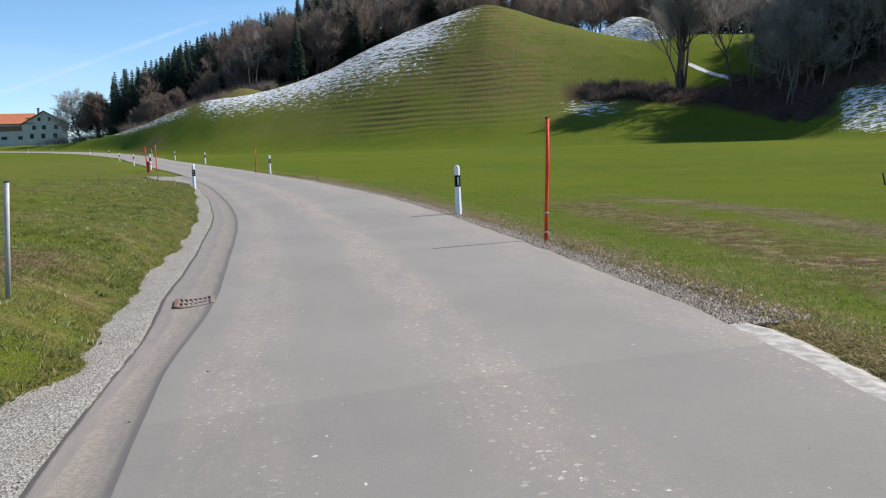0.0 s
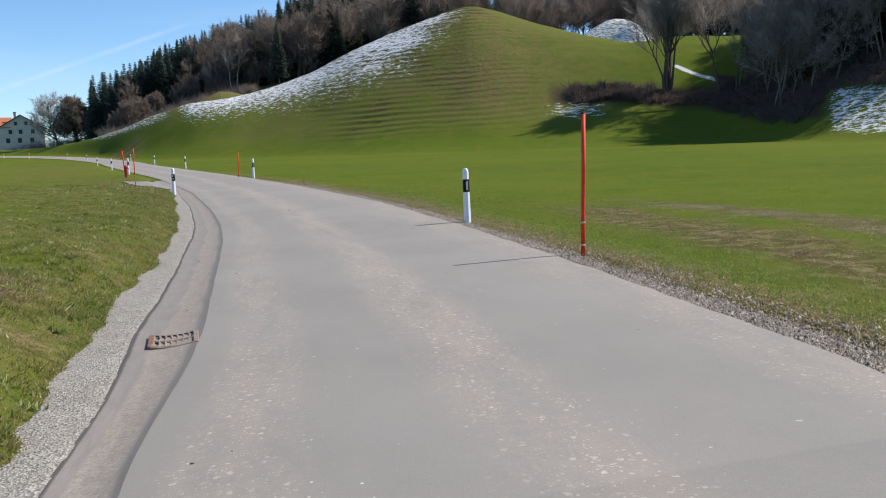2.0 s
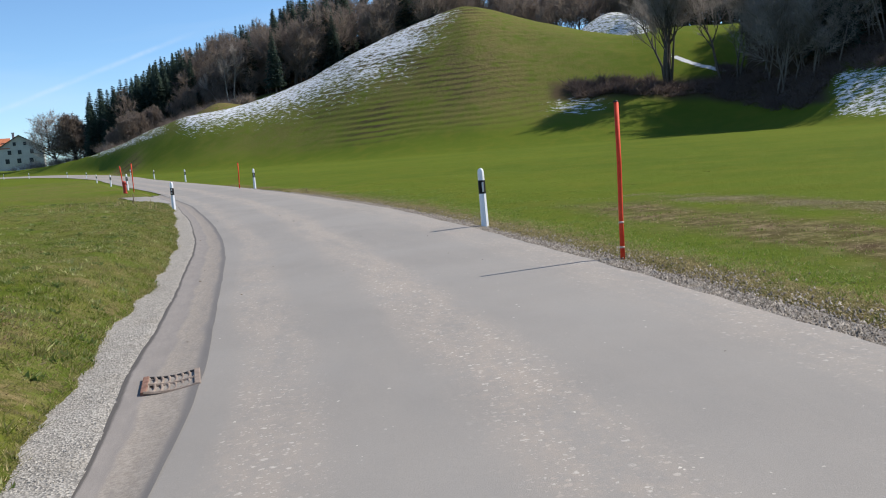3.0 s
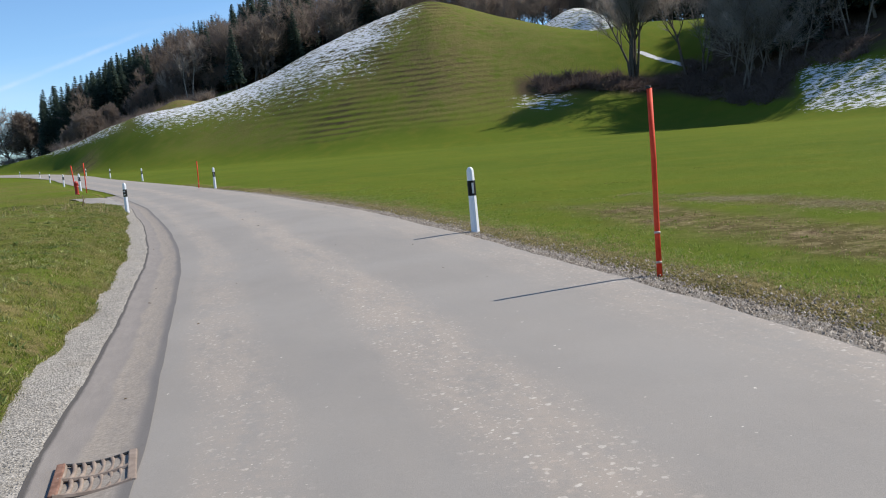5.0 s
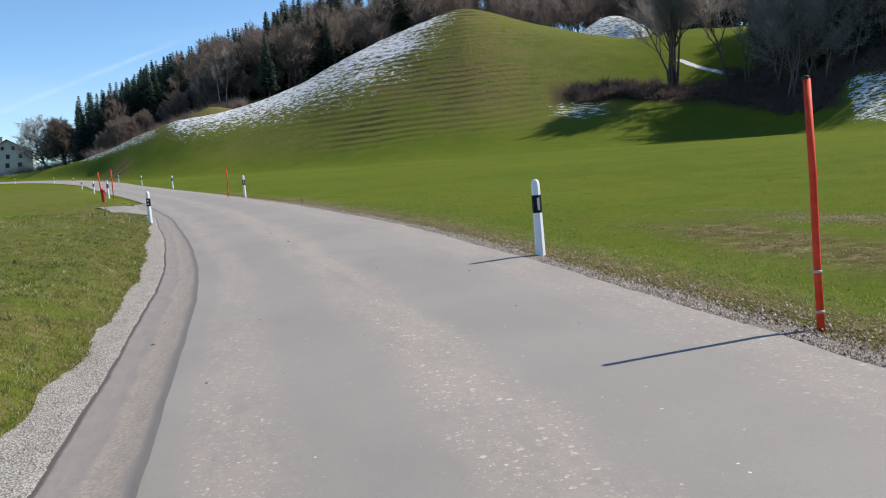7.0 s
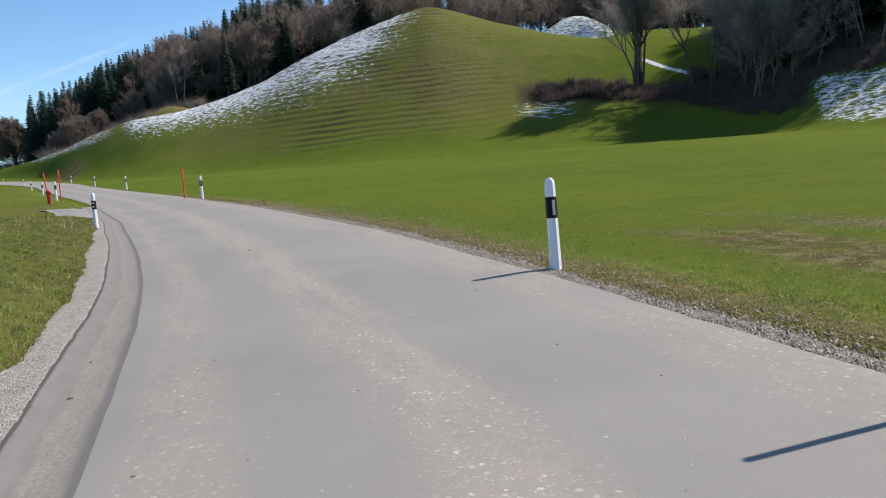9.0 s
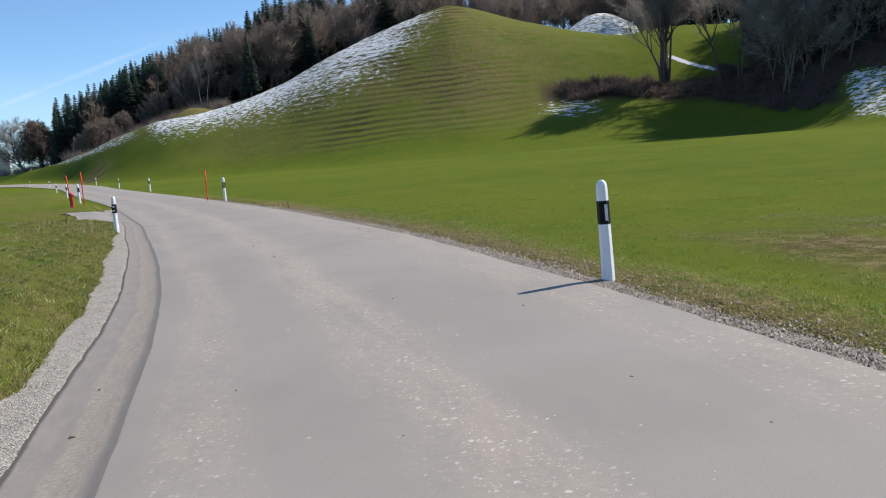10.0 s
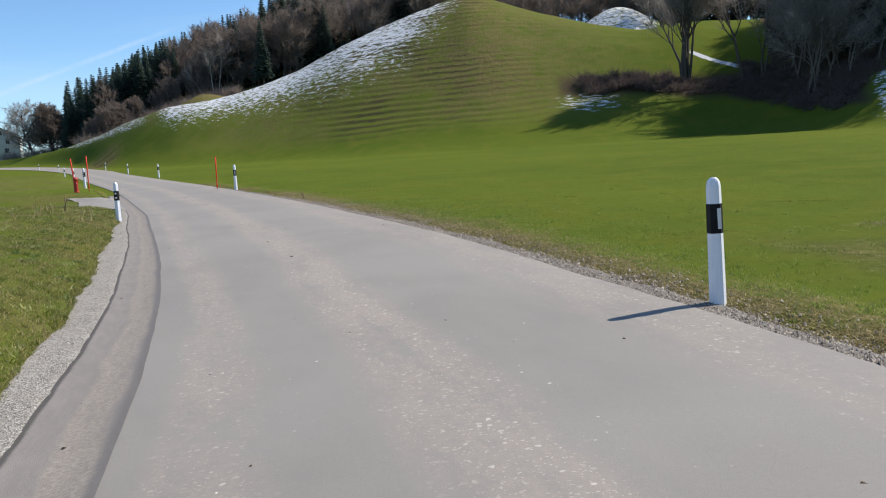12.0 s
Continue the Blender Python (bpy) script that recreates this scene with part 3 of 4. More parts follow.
WINDOW_GLASS = worn("window_glass", (.02, .025, .03), (.035, .04, .05), 2, .35, 0, 4, .0, .25)
TIMBER = worn("brown_timber", (.16, .10, .065), (.24, .16, .11), 2, .85, 0, 14, .004)


# ---- ground ----
def build_ground():
    cx, cy = -.7, 5.0
    az = np.radians(np.concatenate([np.arange(-36, 38, .25), np.arange(38, 324, 2.0)]))
    rad = [0.05]
    while rad[-1] < 100:
        rad.append(rad[-1] * 1.026 + .035)
    while rad[-1] < 176:
        rad.append(rad[-1] + .32)
    while rad[-1] < 250:
        rad.append(rad[-1] + 2.0)
    while rad[-1] < 4200:
        rad.append(rad[-1] * 1.09)
    rad = np.array(rad)
    n, k = len(rad), len(az)
    R, A = np.meshgrid(rad, az, indexing="ij")
    X, Y = (cx + R * np.sin(A)).ravel(), (cy + R * np.cos(A)).ravel()
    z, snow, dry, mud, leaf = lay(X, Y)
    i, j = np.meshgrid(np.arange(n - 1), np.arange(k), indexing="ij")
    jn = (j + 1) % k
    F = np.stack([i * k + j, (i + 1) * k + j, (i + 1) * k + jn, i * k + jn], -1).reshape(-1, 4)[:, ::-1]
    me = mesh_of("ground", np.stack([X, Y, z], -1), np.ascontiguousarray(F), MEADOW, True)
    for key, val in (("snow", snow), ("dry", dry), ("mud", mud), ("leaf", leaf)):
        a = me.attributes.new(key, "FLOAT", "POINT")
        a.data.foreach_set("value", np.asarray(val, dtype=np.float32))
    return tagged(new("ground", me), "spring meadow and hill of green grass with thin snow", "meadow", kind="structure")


build_ground()


def strip(name, ys, inner, outer, columns, zf, mat):
    """A sheet between two edges given as x over y; zf(x, y, f) is its height, f runs across."""
    f = np.linspace(0, 1, columns)
    Y, Fx = np.meshgrid(ys, f, indexing="ij")
    a, b = inner(ys)[:, None], outer(ys)[:, None]
    X = a + (b - a) * Fx
    Z = zf(X, Y, Fx)
    n, k = Y.shape
    i, j = np.meshgrid(np.arange(n - 1), np.arange(k - 1), indexing="ij")
    F = np.stack([i * k + j, i * k + j + 1, (i + 1) * k + j + 1, (i + 1) * k + j], -1).reshape(-1, 4)
    arc = np.concatenate([[0], np.cumsum(np.hypot(np.diff(ys), np.diff(inner(ys))))])
    u = Fx if name == "gutter" else Fx * (outer(ys) - inner(ys))[:, None]
    uv = np.stack([u.ravel(), np.repeat(arc, k)], -1)
    return mesh_of(name, np.stack([X, Y, Z], -1).reshape(-1, 3), np.ascontiguousarray(F), mat, True, uv)


ys_near = np.concatenate([np.arange(-30, 0, .5), np.arange(0, 40, .12), np.arange(40, 110, .6), np.arange(110, 236, 2.0)])
ragged = lambda y: edge_right(y) + .035 * vnoise(y, y * 0, .5, 61, 3) * (y < 60)
seam_left = lambda y: edge_left(y) + .012 * vnoise(y, y * 0, .6, 71, 2) * (y < 60)


def road_height(X, Y, f):
    far = smooth(95, 125, Y)
    near = road_z(Y) + crossfall(X, Y) + .025 * smooth(46, 56, Y) + .025 * np.sin(np.pi * f) * (Y < 90) - .006 * smooth(.97, 1, f)
    return near * (1 - far) + far * (lay(X, Y)[0] + .06)


tagged(new("road", strip("road", ys_near, seam_left, ragged, 26, road_height, ASPHALT)), "light grey worn asphalt lane with dusty wheel tracks", "road", kind="structure")
ys_gut = ys_near[ys_near < 52]
wavy = lambda y: gutter_left(y) + .018 * vnoise(y, y * 0, .9, 81, 3)
tagged(new("gutter", strip("gutter", ys_gut, wavy, lambda y: seam_left(y) + .004, 14,
                           lambda X, Y, f: road_z(Y) + crossfall(X, Y) + .004 - .026 * np.sin(np.pi * np.clip((X - gutter_left(Y)) / (edge_left(Y) - gutter_left(Y)), 0, 1)), GUTTER)),
       "brownish asphalt channel with silt along the lane", "gutter", kind="structure")
tagged(new("gravel_shoulder", strip("gravel_shoulder", ys_gut[ys_gut < 39.5], lambda y: verge_left(y) - .3 + .10 * vnoise(y, y * 0, .7, 91, 3), lambda y: wavy(y) + .01, 12,
                           lambda X, Y, f: road_z(Y) + crossfall(X, Y) + .012 + .015 * vnoise(X, Y, .25, 95) - .04 * (1 - smooth(0, .25, f)) - .012 * smooth(.92, 1, f), PALE_GRAVEL)),
       "pale crushed-stone shoulder between gutter and grass", "gravel", kind="structure")
tagged(new("gravel_verge", strip("gravel_verge", ys_gut[(ys_gut > 5.75)], lambda y: ragged(y) - .06, lambda y: ragged(y) + .34 + .15 * vnoise(y, y * 0, 1.1, 101, 3), 9,
                           lambda X, Y, f: road_z(Y) - .016 + .010 * vnoise(X, Y, .2, 105) - .03 * smooth(.7, 1, f), DARK_GRAVEL)),
       "loose grey stone verge along the asphalt edge", "gravel", kind="structure")
tagged(new("concrete_edging", strip("concrete_edging", ys_gut[(ys_gut > -12) & (ys_gut < 5.95)], lambda y: ragged(y) - .01, lambda y: ragged(y) + .30 + .10 * vnoise(y, y * 0, .5, 111, 3), 12,
                           lambda X, Y, f: road_z(Y) - .012 + .012 * vnoise(X, Y, .3, 115) - .03 * smooth(.6, 1, f), CONCRETE)),
       "pale crumbling concrete strip beside the asphalt", "edging", kind="structure")


def build_driveway():
    n, k = 40, 28
    pts, uv = [], []
    for i in range(n):
        t = i / (n - 1)
        c = Vector((-12.2, 45.6)).lerp(Vector((-15.6, 48.6)), t) + Vector((0, .3 * math.sin(math.pi * t)))
        w = 11.0 * (1 - t) ** 1.6 + .9
        for j in range(k):
            f = j / (k - 1) - .5
            y = c.y + f * w
            x = min(c.x, float(gutter_left(y)) + .03) if t > 0 else float(gutter_left(y)) + .03
            pts.append((x, y, max(height(x, y) + .035, float(road_z(y)) + .008)))
            uv.append((f * w, t * 12))
    F = np.array([(i * k + j, (i + 1) * k + j, (i + 1) * k + j + 1, i * k + j + 1) for i in range(n - 1) for j in range(k - 1)])
    return mesh_of("driveway", pts, F[:, ::-1].copy(), ASPHALT, True, uv)


tagged(new("driveway", build_driveway()), "pale asphalt turn-off joining the lane", "driveway", kind="structure")


# ---- delineator posts, stakes, hydrant ----
def build_post(round_marks):
    root = new("delineator_post")
    w, d = .135, .10
    prof = [(-.5, -.30), (-.42, -.45), (0, -.5), (.42, -.45), (.5, -.30), (.30, .42), (.12, .5), (-.12, .5), (-.30, .42)]

    def shell(levels, grow=0.0):
        bm = bmesh.new()
        rings = []
        for z, sc, sh in levels:
            rings.append([bm.verts.new((px * (w + grow) * sc, py * (d + grow) * sc + sh, z)) for px, py in prof])
        for a, b in zip(rings, rings[1:]):
            for q in range(len(prof)):
                bm.faces.new((a[q], a[(q + 1) % len(prof)], b[(q + 1) % len(prof)], b[q]))
        bm.faces.new(rings[0][::-1])
        bm.faces.new(rings[-1])
        return bm
    part("post_body", shell([(-.25, 1.06, 0), (.05, 1.05, 0), (.50, .98, 0), (.94, .92, 0), (.985, .88, 0), (1.015, .76, .0), (1.035, .55, .0), (1.048, .30, 0)]), WHITE_PLASTIC, root, shade=False)
    part("black_band", shell([(.575, .975, 0), (.58, .985, 0), (.82, .955, 0), (.825, .945, 0)], .005), BLACK_FILM, root, "black film band")
    for side in (-1, 1):
        y = .047 * .97 * side
        if round_marks:
            for z in (.645, .755):
                part("reflector", rod([(-.012 * side, y - .004 * side, z), (-.012 * side, y + .008 * side, z)], .028, 12), REFLECTOR, root, "round pale reflector", True)
        else:
            part("reflector", box(.032, .012, .175, (-.030 * side, y, .70), .004), REFLECTOR, root, "pale grey reflector strip")
    return root


post = build_post(False)
left_post = build_post(True)
post_z = {0: 0.0, 1: .458, 2: .984, 3: 1.488, 5: .165}
post_places = [(.83, 18.56, -14), (-8.83, 49.73, -12), (-19.7, 78.5, -12), (-30.7, 107.8, -10), (-44.4, 143, -8),
               (-9.14, 34.5, 166), (-19.1, 61, 166), (-27.2, 82, 166), (-38.2, 110, 166), (-54.5, 152, 165), (-77.5, 184, 160), (-87.5, 195, 160), (-63.0, 166, 160)]
for i, (x, y, rz) in enumerate(post_places):
    m = pose(x, y, post_z[i] if i in post_z else height(x, y) + (.045 if i < 8 else 0), random.uniform(-.8, .8), random.uniform(-.8, .8), 180 + rz if i < 5 else rz)
    ob = post if i == 0 else left_post if i == 5 else copy_thing(post if i < 5 else left_post, m)
    ob.matrix_basis = m
    tagged(ob, "white plastic roadside post with black reflector band in the verge", "delineator post", "delineator posts along the lane")


def build_stake(name, tall, rad, label, cap=True):
    root = new(name)
    bend = [(0, 0, -.2), (.0, 0, tall * .25), (.008, 0, tall * .6), (.004, 0, tall)]
    part("shaft", rod(bend, rad, 10), RED_PAINT, root, shade=True)
    for z in (.075, .37):
        part("collar", rod([(0, 0, z), (0, 0, z + .022)], rad * 1.18, 10), PALE_RING, root, "pale clamp ring", True)
    if cap:
        part("cap", rod([(-.005, 0, tall - .005), (-.005, 0, tall + .018), (-.005, 0, tall + .024)], [rad * 1.04, rad * 1.04, rad * .6], 10), MATT_BLACK, root, "black end cap", True)
    return tagged(root, label, "snow stake", "red snow stakes")


stake = build_stake("snow_stake", 1.82, .028, "tall red snow stake with a black cap in the gravel verge")
stake.matrix_basis = pose(1.945, 12.47, 0.0, -9.0, 3.1, 0)
for x, y, tilt, tall in ((-9.9, 51.1, 1.5, .80), (-16.85, 53.2, -4, .86), (-16.95, 55.3, 1, .95)):
    ob = copy_thing(stake, pose(x, y, height(x, y), 0, tilt, random.uniform(0, 90)))
    ob.scale = (1.0, 1.0, tall)
    tagged(ob, "faded orange-red snow stake standing in grass")


def build_hydrant():
    root = new("hydrant")
    part("barrel", rod([(0, 0, -.2), (0, 0, .1), (0, 0, .75), (0, 0, .78)], [.13, .115, .115, .125], 14), RED_CAST, root, shade=True)
    part("dome", rod([(0, 0, .78), (0, 0, .9), (0, 0, 1.0), (0, 0, 1.04)], [.135, .135, .10, .04], 14), RED_CAST, root, shade=True)
    part("outlet", rod([(.1, 0, .72), (.19, 0, .72)], [.05, .055], 10), RED_CAST, root, shade=True)
    part("outlet", rod([(0, -.1, .6), (0, -.17, .6)], [.05, .055], 10), RED_CAST, root, shade=True)
    part("base_flange", rod([(0, 0, -.02), (0, 0, .05)], .16, 14), RED_CAST, root, shade=True)
    return tagged(root, "red cast-iron hydrant standing in grass beside the turn-off", "hydrant")


hydrant = build_hydrant()
hydrant.matrix_basis = pose(-16.6, 52.6, height(-16.6, 52.6), 0, 0, 30) @ Matrix.Diagonal((.85, .85, .68, 1))


def build_marker_pole():
    root = new("metal_pole")
    part("tube", rod([(0, 0, -.2), (0, 0, 1.05)], .0225, 14), GALVANISED, root, shade=True)
    part("cap", rod([(0, 0, 1.05), (0, 0, 1.062)], .0235, 14), MATT_BLACK, root)
    return tagged(root, "plain galvanised steel pole in the grass bank", "metal pole")


pole = build_marker_pole()
pole.matrix_basis = pose(-3.66, 7.25, height(-3.66, 7.25), 0, 4.4, 0)


def build_grate():
    root = new("drain_grate")
    w, l, n = .42, .50, 7
    sag = lambda x: -.032 * math.cos(math.pi * x / (w * 1.15))
    # a near-black plate paints the darkness below the bars
    part("shaft", box(w - .02, l - .02, .02, (0, 0, -.085)), SHAFT_SHADE, root, "near-black plate standing for the unlit drain shaft")
    # the far rim is thinner and near-black, the others dusty iron
    for yy, mat in ((l / 2, MATT_BLACK), (0, PALE_IRON), (-l / 2, PALE_IRON)):
        part("rim", rod([(w * (i / 8 - .5), yy, sag(w * (i / 8 - .5))) for i in range(9)], .017 if yy <= 0 else .011, 6), mat, root)
    for sgn in (-1, 1):
        part("end_rim", box(.05, l + .02, .05, (sgn * w / 2, 0, sag(w / 2) - .012), .008), RUSTY_IRON if sgn < 0 else PALE_IRON, root)
    for row in (0, 1):
        y0 = l / 2 - row * l / 2
        for i in range(n + 1):
            x = w * ((i + .3) / (n + .6) - .5)
            path = [(x + .014 * math.sin(math.pi * t) - .012 * t, y0 - t * l / 2, sag(x) - .004 - .006 * math.sin(math.pi * t)) for t in (0, .2, .4, .6, .8, 1)]
            part("bar", rod(path, [.018, .014, .013, .014, .017, .020], 6), PALE_IRON, root, shade=True)
    return tagged(root, "rusty dished iron drain grate set in the gutter", "drain grate")


grate = build_grate()
grate.matrix_basis = pose(-2.38, 8.73, -.008 + float(crossfall(-2.38, 8.73)), 0, -1.9, 14) @ Matrix.Diagonal((.90, 1.0, .8, 1))


def build_stick(name, tall, label):
    root = new(name)
    part("shaft", rod([(0, 0, -.1), (.02, 0, tall * .5), (-.02, .03, tall)], [.022, .018, .010], 7), TIMBER, root, shade=True)
    part("side_twig", rod([(.01, 0, tall * .55), (.10, .02, tall * .8)], [.009, .004], 5), TIMBER, root, shade=True)
    return tagged(root, label, "stick")


stick = build_stick("wooden_stick", .42, "short dark wooden stick leaning in the grass corner")
stick.matrix_basis = pose(-11.11, 36.15, height(-11.11, 36.15), 4, 10, 30)
stub = build_stick("wooden_stub", .22, "small dark wooden stub in the roadside verge")
stub.matrix_basis = pose(-4.87, 39.63, height(-4.87, 39.63), -6, 4, 120)


def build_field_peg():
    root = new("wooden_peg")
    part("shaft", rod([(0, 0, -.1), (.004, 0, .18), (0, 0, .33)], [.024, .024, .021], 8), DARK_BARK, root, shade=True)
    part("cut_top", rod([(0, 0, .328), (0, .004, .342)], [.020, .015], 8), TIMBER, root)
    return tagged(root, "short dark wooden peg leaning in the open meadow", "wooden peg")


peg = build_field_peg()
peg.matrix_basis = pose(12.2, 22.25, height(12.2, 22.25), 0, -13, 0)


# ---- farmhouse ----
def build_house():
    root = new("farmhouse")
    W, L, EV, RG = 12.7, 14.0, 5.2, 9.0

    def gable(l, thick):
        bm = bmesh.new()
        a = [bm.verts.new(p) for p in ((-W / 2, 0, -1.5), (W / 2, 0, -1.5), (W / 2, 0, EV), (0, 0, RG), (-W / 2, 0, EV))]
        b = [bm.verts.new((v.co.x, l, v.co.z)) for v in a]
        bm.faces.new(a)
        bm.faces.new(b[::-1])
        for q in range(5):
            bm.faces.new((a[q], b[q], b[(q + 1) % 5], a[(q + 1) % 5]))
        return bm
    part("wall", gable(L, .4), RENDERED, root, "pale rendered gable walls")
    for s in (-1, 1):
        slope = math.atan2(RG - EV, W / 2)
        length = math.hypot(W / 2, RG - EV) + .7
        bm = box(length, L + 1.0, .16)
        bmesh.ops.transform(bm, matrix=pose(s * (W / 4 + .22), L / 2, (RG + EV) / 2 + .03, 0, s * math.degrees(slope), 0), verts=bm.verts)
        part("roof", bm, ROOF_TILE, root, "red tiled roof slope")
        bm = box(length, .14, .26)
        bmesh.ops.transform(bm, matrix=pose(s * (W / 4 + .22), -.5, (RG + EV) / 2 - .03, 0, s * math.degrees(slope), 0), verts=bm.verts)
        part("verge_board", bm, DARK_ROOF, root, "dark verge board")
    chim = part("chimney", box(.7, .7, 1.9, (-1.6, 3.2, RG + .1), .03), RENDERED, root)
    part("chimney_cap", box(.9, .9, .15, (-1.6, 3.2, RG + 1.1), .02), DARK_ROOF, chim)
    for x, z, s in ((-3.8, 1.0, 1), (-.6, 1.0, 1), (2.8, 1.0, 1), (-3.0, 3.6, .9), (-.2, 3.6, .9), (3.2, 3.6, .9), (-1.4, 6.1, .75), (1.5, 6.1, .75)):
        frame_ob = part("window", box(1.25 * s, .12, 1.5 * s, (x, -.02, z + .5), .02), RENDERED, root, "window with pale frame")
        part("pane", box(1.12 * s, .08, 1.4 * s, (x, -.06, z + .5)), WINDOW_GLASS, frame_ob)
    return tagged(root, "pale rendered farmhouse gable under a red tiled roof", "house")


house = build_house()
HX, HY = -117.2, 274.0
house.matrix_basis = pose(HX, HY, 9.0, 0, 0, 20)


def build_barn():
    root = new("barn")
    part("wall", box(26, 12, 7.2, (0, 0, 1.6)), RENDERED, root, "pale plastered barn wall")
    for s in (-1, 1):
        bm = box(27, 7.4, .2)
        bmesh.ops.transform(bm, matrix=pose(0, s * 3.3, 7.0, s * -27, 0, 0), verts=bm.verts)
        part("roof", bm, ROOF_TILE, root, "orange-red tiled roof slope")
    part("timber_band", box(25.6, .12, 1.5, (0, -6.07, 3.9)), TIMBER, root, "brown timber cladding band")
    for i in range(5):
        part("window", box(1.6, .1, 1.0, (-9 + 4.6 * i, -6.06, 1.1)), WINDOW_GLASS, root)
    return tagged(root, "long barn with an orange-red tiled roof beside the farmhouse", "barn")


barn = build_barn()
barn.matrix_basis = pose(HX - 17.5, HY + .5, 9.0, 0, 0, 20)


# ---- trees ----
def tube_np(path, radii, sides):
    path, V, F = np.asarray(path, float), [], []
    for i, p in enumerate(path):
        d = path[min(i + 1, len(path) - 1)] - path[max(i - 1, 0)]
        d = d / (np.linalg.norm(d) + 1e-9)
        a = np.cross(d, (0.31, 0.95, 0.05))
        a /= np.linalg.norm(a) + 1e-9
        b = np.cross(d, a)
        for q in range(sides):
            t = 2 * math.pi * q / sides
            V.append(p + radii[i] * (a * math.cos(t) + b * math.sin(t)))
    for i in range(len(path) - 1):
        for q in range(sides):
            o, q2 = i * sides, (q + 1) % sides
            F += [(o + q, o + q2, o + sides + q2), (o + q, o + sides + q2, o + sides + q)]
    return V, F


def bare_tree(seed, tall, stems=1, spread=.5, trunk_r=.2, density=1.0, twig=.05, clear=.25, lean=0.0):
    """A leafless tree of tapered limbs and many fine twigs: (wood vertices, triangles), (twig vertices, triangles)."""
    rg = np.random.RandomState(seed)
    WV, WF, TV, TF = [], [], [], []

    def put(path, radii, sides):
        V, F = tube_np(path, radii, sides)
        o = len(WV)
        WV.extend(V)
        WF.extend([(a + o, b + o, c + o) for a, b, c in F])

    def spray(p, d, length, count):
        for _ in range(count):
            q = d + rg.normal(0, .55, 3) + (0, 0, .15)
            q /= np.linalg.norm(q)
            tip = p + q * length * rg.uniform(.5, 1.2)
            side = np.cross(q, rg.normal(0, 1, 3))
            side *= twig / (np.linalg.norm(side) + 1e-9)
            o = len(TV)
            TV.extend([p + side * .5, p - side * .5, tip])
            TF.append((o, o + 1, o + 2))

    def grow(p, d, length, rad, level):
        n = (5, 4, 3)[level]
        path, radii, dirs = [p], [rad], [d]
        for i in range(n - 1):
            d = d + rg.normal(0, .10 + .05 * level, 3) + (0, 0, .05 * level)
            d = d / np.linalg.norm(d)
            path.append(path[-1] + d * length / (n - 1))
            radii.append(rad * (1 - .78 * (i + 1) / (n - 1)))
            dirs.append(d)
        put(path, radii, (6, 4, 3, 3)[level])
        path = np.array(path)
        count = (int(11 * density) + 2, 6, 5, 0)[level]
        start = clear if level == 0 else .25
        for c in range(count):
            t = start + (1 - start) * (c + rg.uniform(.2, .9)) / count
            i = min(int(t * (n - 1)), n - 2)
            u = t * (n - 1) - i
            q, base = path[i] * (1 - u) + path[i + 1] * u, dirs[i + 1]
            side = np.cross(base, rg.normal(0, 1, 3))
            side /= np.linalg.norm(side) + 1e-9
            nd = base * (1 - spread * .6) + side * spread + (0, 0, .12)
            nd /= np.linalg.norm(nd)
            if level < 2:
                grow(q, nd, length * (.50 if level == 0 else .55) * (1.15 - .6 * (t if level == 0 else .5)), radii[i] * .5, level + 1)
            else:
                spray(q, nd, length * .9, 4)
        if level >= 1:
            spray(path[-1], d, length * .5, 4)

    for s in range(stems):
        a = 2 * math.pi * s / max(stems, 1) + rg.uniform(-.4, .4)
        off = np.array([math.cos(a), math.sin(a), 0]) * (.065 * stems * .8 if stems > 1 else 0)
        d = np.array([math.cos(a) * (.06 if stems > 1 else 0) + lean, math.sin(a) * (.06 if stems > 1 else 0), 1.0])
        grow(off - (0, 0, .3), d / np.linalg.norm(d), tall * rg.uniform(.72, .85) if stems > 1 else tall * .82, trunk_r, 0)
    return (np.array(WV), np.array(WF)), (np.array(TV), np.array(TF))


def conifer(seed, tall, wide):
    """A spruce: trunk, and whorls of drooping jagged boughs."""
    rg = np.random.RandomState(seed)
    V, F = tube_np([(0, 0, -.4), (0, 0, tall * .5), (0, 0, tall)], [.26, .15, .02], 6)
    NV, NF = [], []
    z = tall * rg.uniform(.06, .14)
    while z < tall * .985:
        h = 1 - z / tall
        reach = wide * (h ** .75) * rg.uniform(.82, 1.08) + .22
        count = int(6 + 6 * h)
        a0 = rg.uniform(0, 6.28)
        for c in range(count):
            a = a0 + 6.283 * c / count + rg.uniform(-.3, .3)
            L = reach * rg.uniform(.62, 1.12)
            out, side = np.array([math.cos(a), math.sin(a), 0]), np.array([-math.sin(a), math.cos(a), 0])
            droop = -L * rg.uniform(.10, .38)
            root, tip = np.array([0, 0, z]), np.array([0, 0, z]) + out * L + (0, 0, droop)
            for q in range(3):
                t = .22 + .33 * q
                m = root * (1 - t) + tip * t
                for s in (-1, 1):
                    w = (L * rg.uniform(.20, .40) + .12) * (1.2 - .6 * t)
                    o = len(NV)
                    NV.extend([m - out * L * .16 + (0, 0, .22), m + out * L * .20, m + side * s * w + out * L * rg.uniform(.0, .22) + (0, 0, -rg.uniform(.2, .6) * (.35 + .6 * h))])
                    NF.append((o, o + 1, o + 2))
        z += tall * .0235 * rg.uniform(.8, 1.25)
    return (np.array(V), np.array(F)), (np.array(NV), np.array(NF))


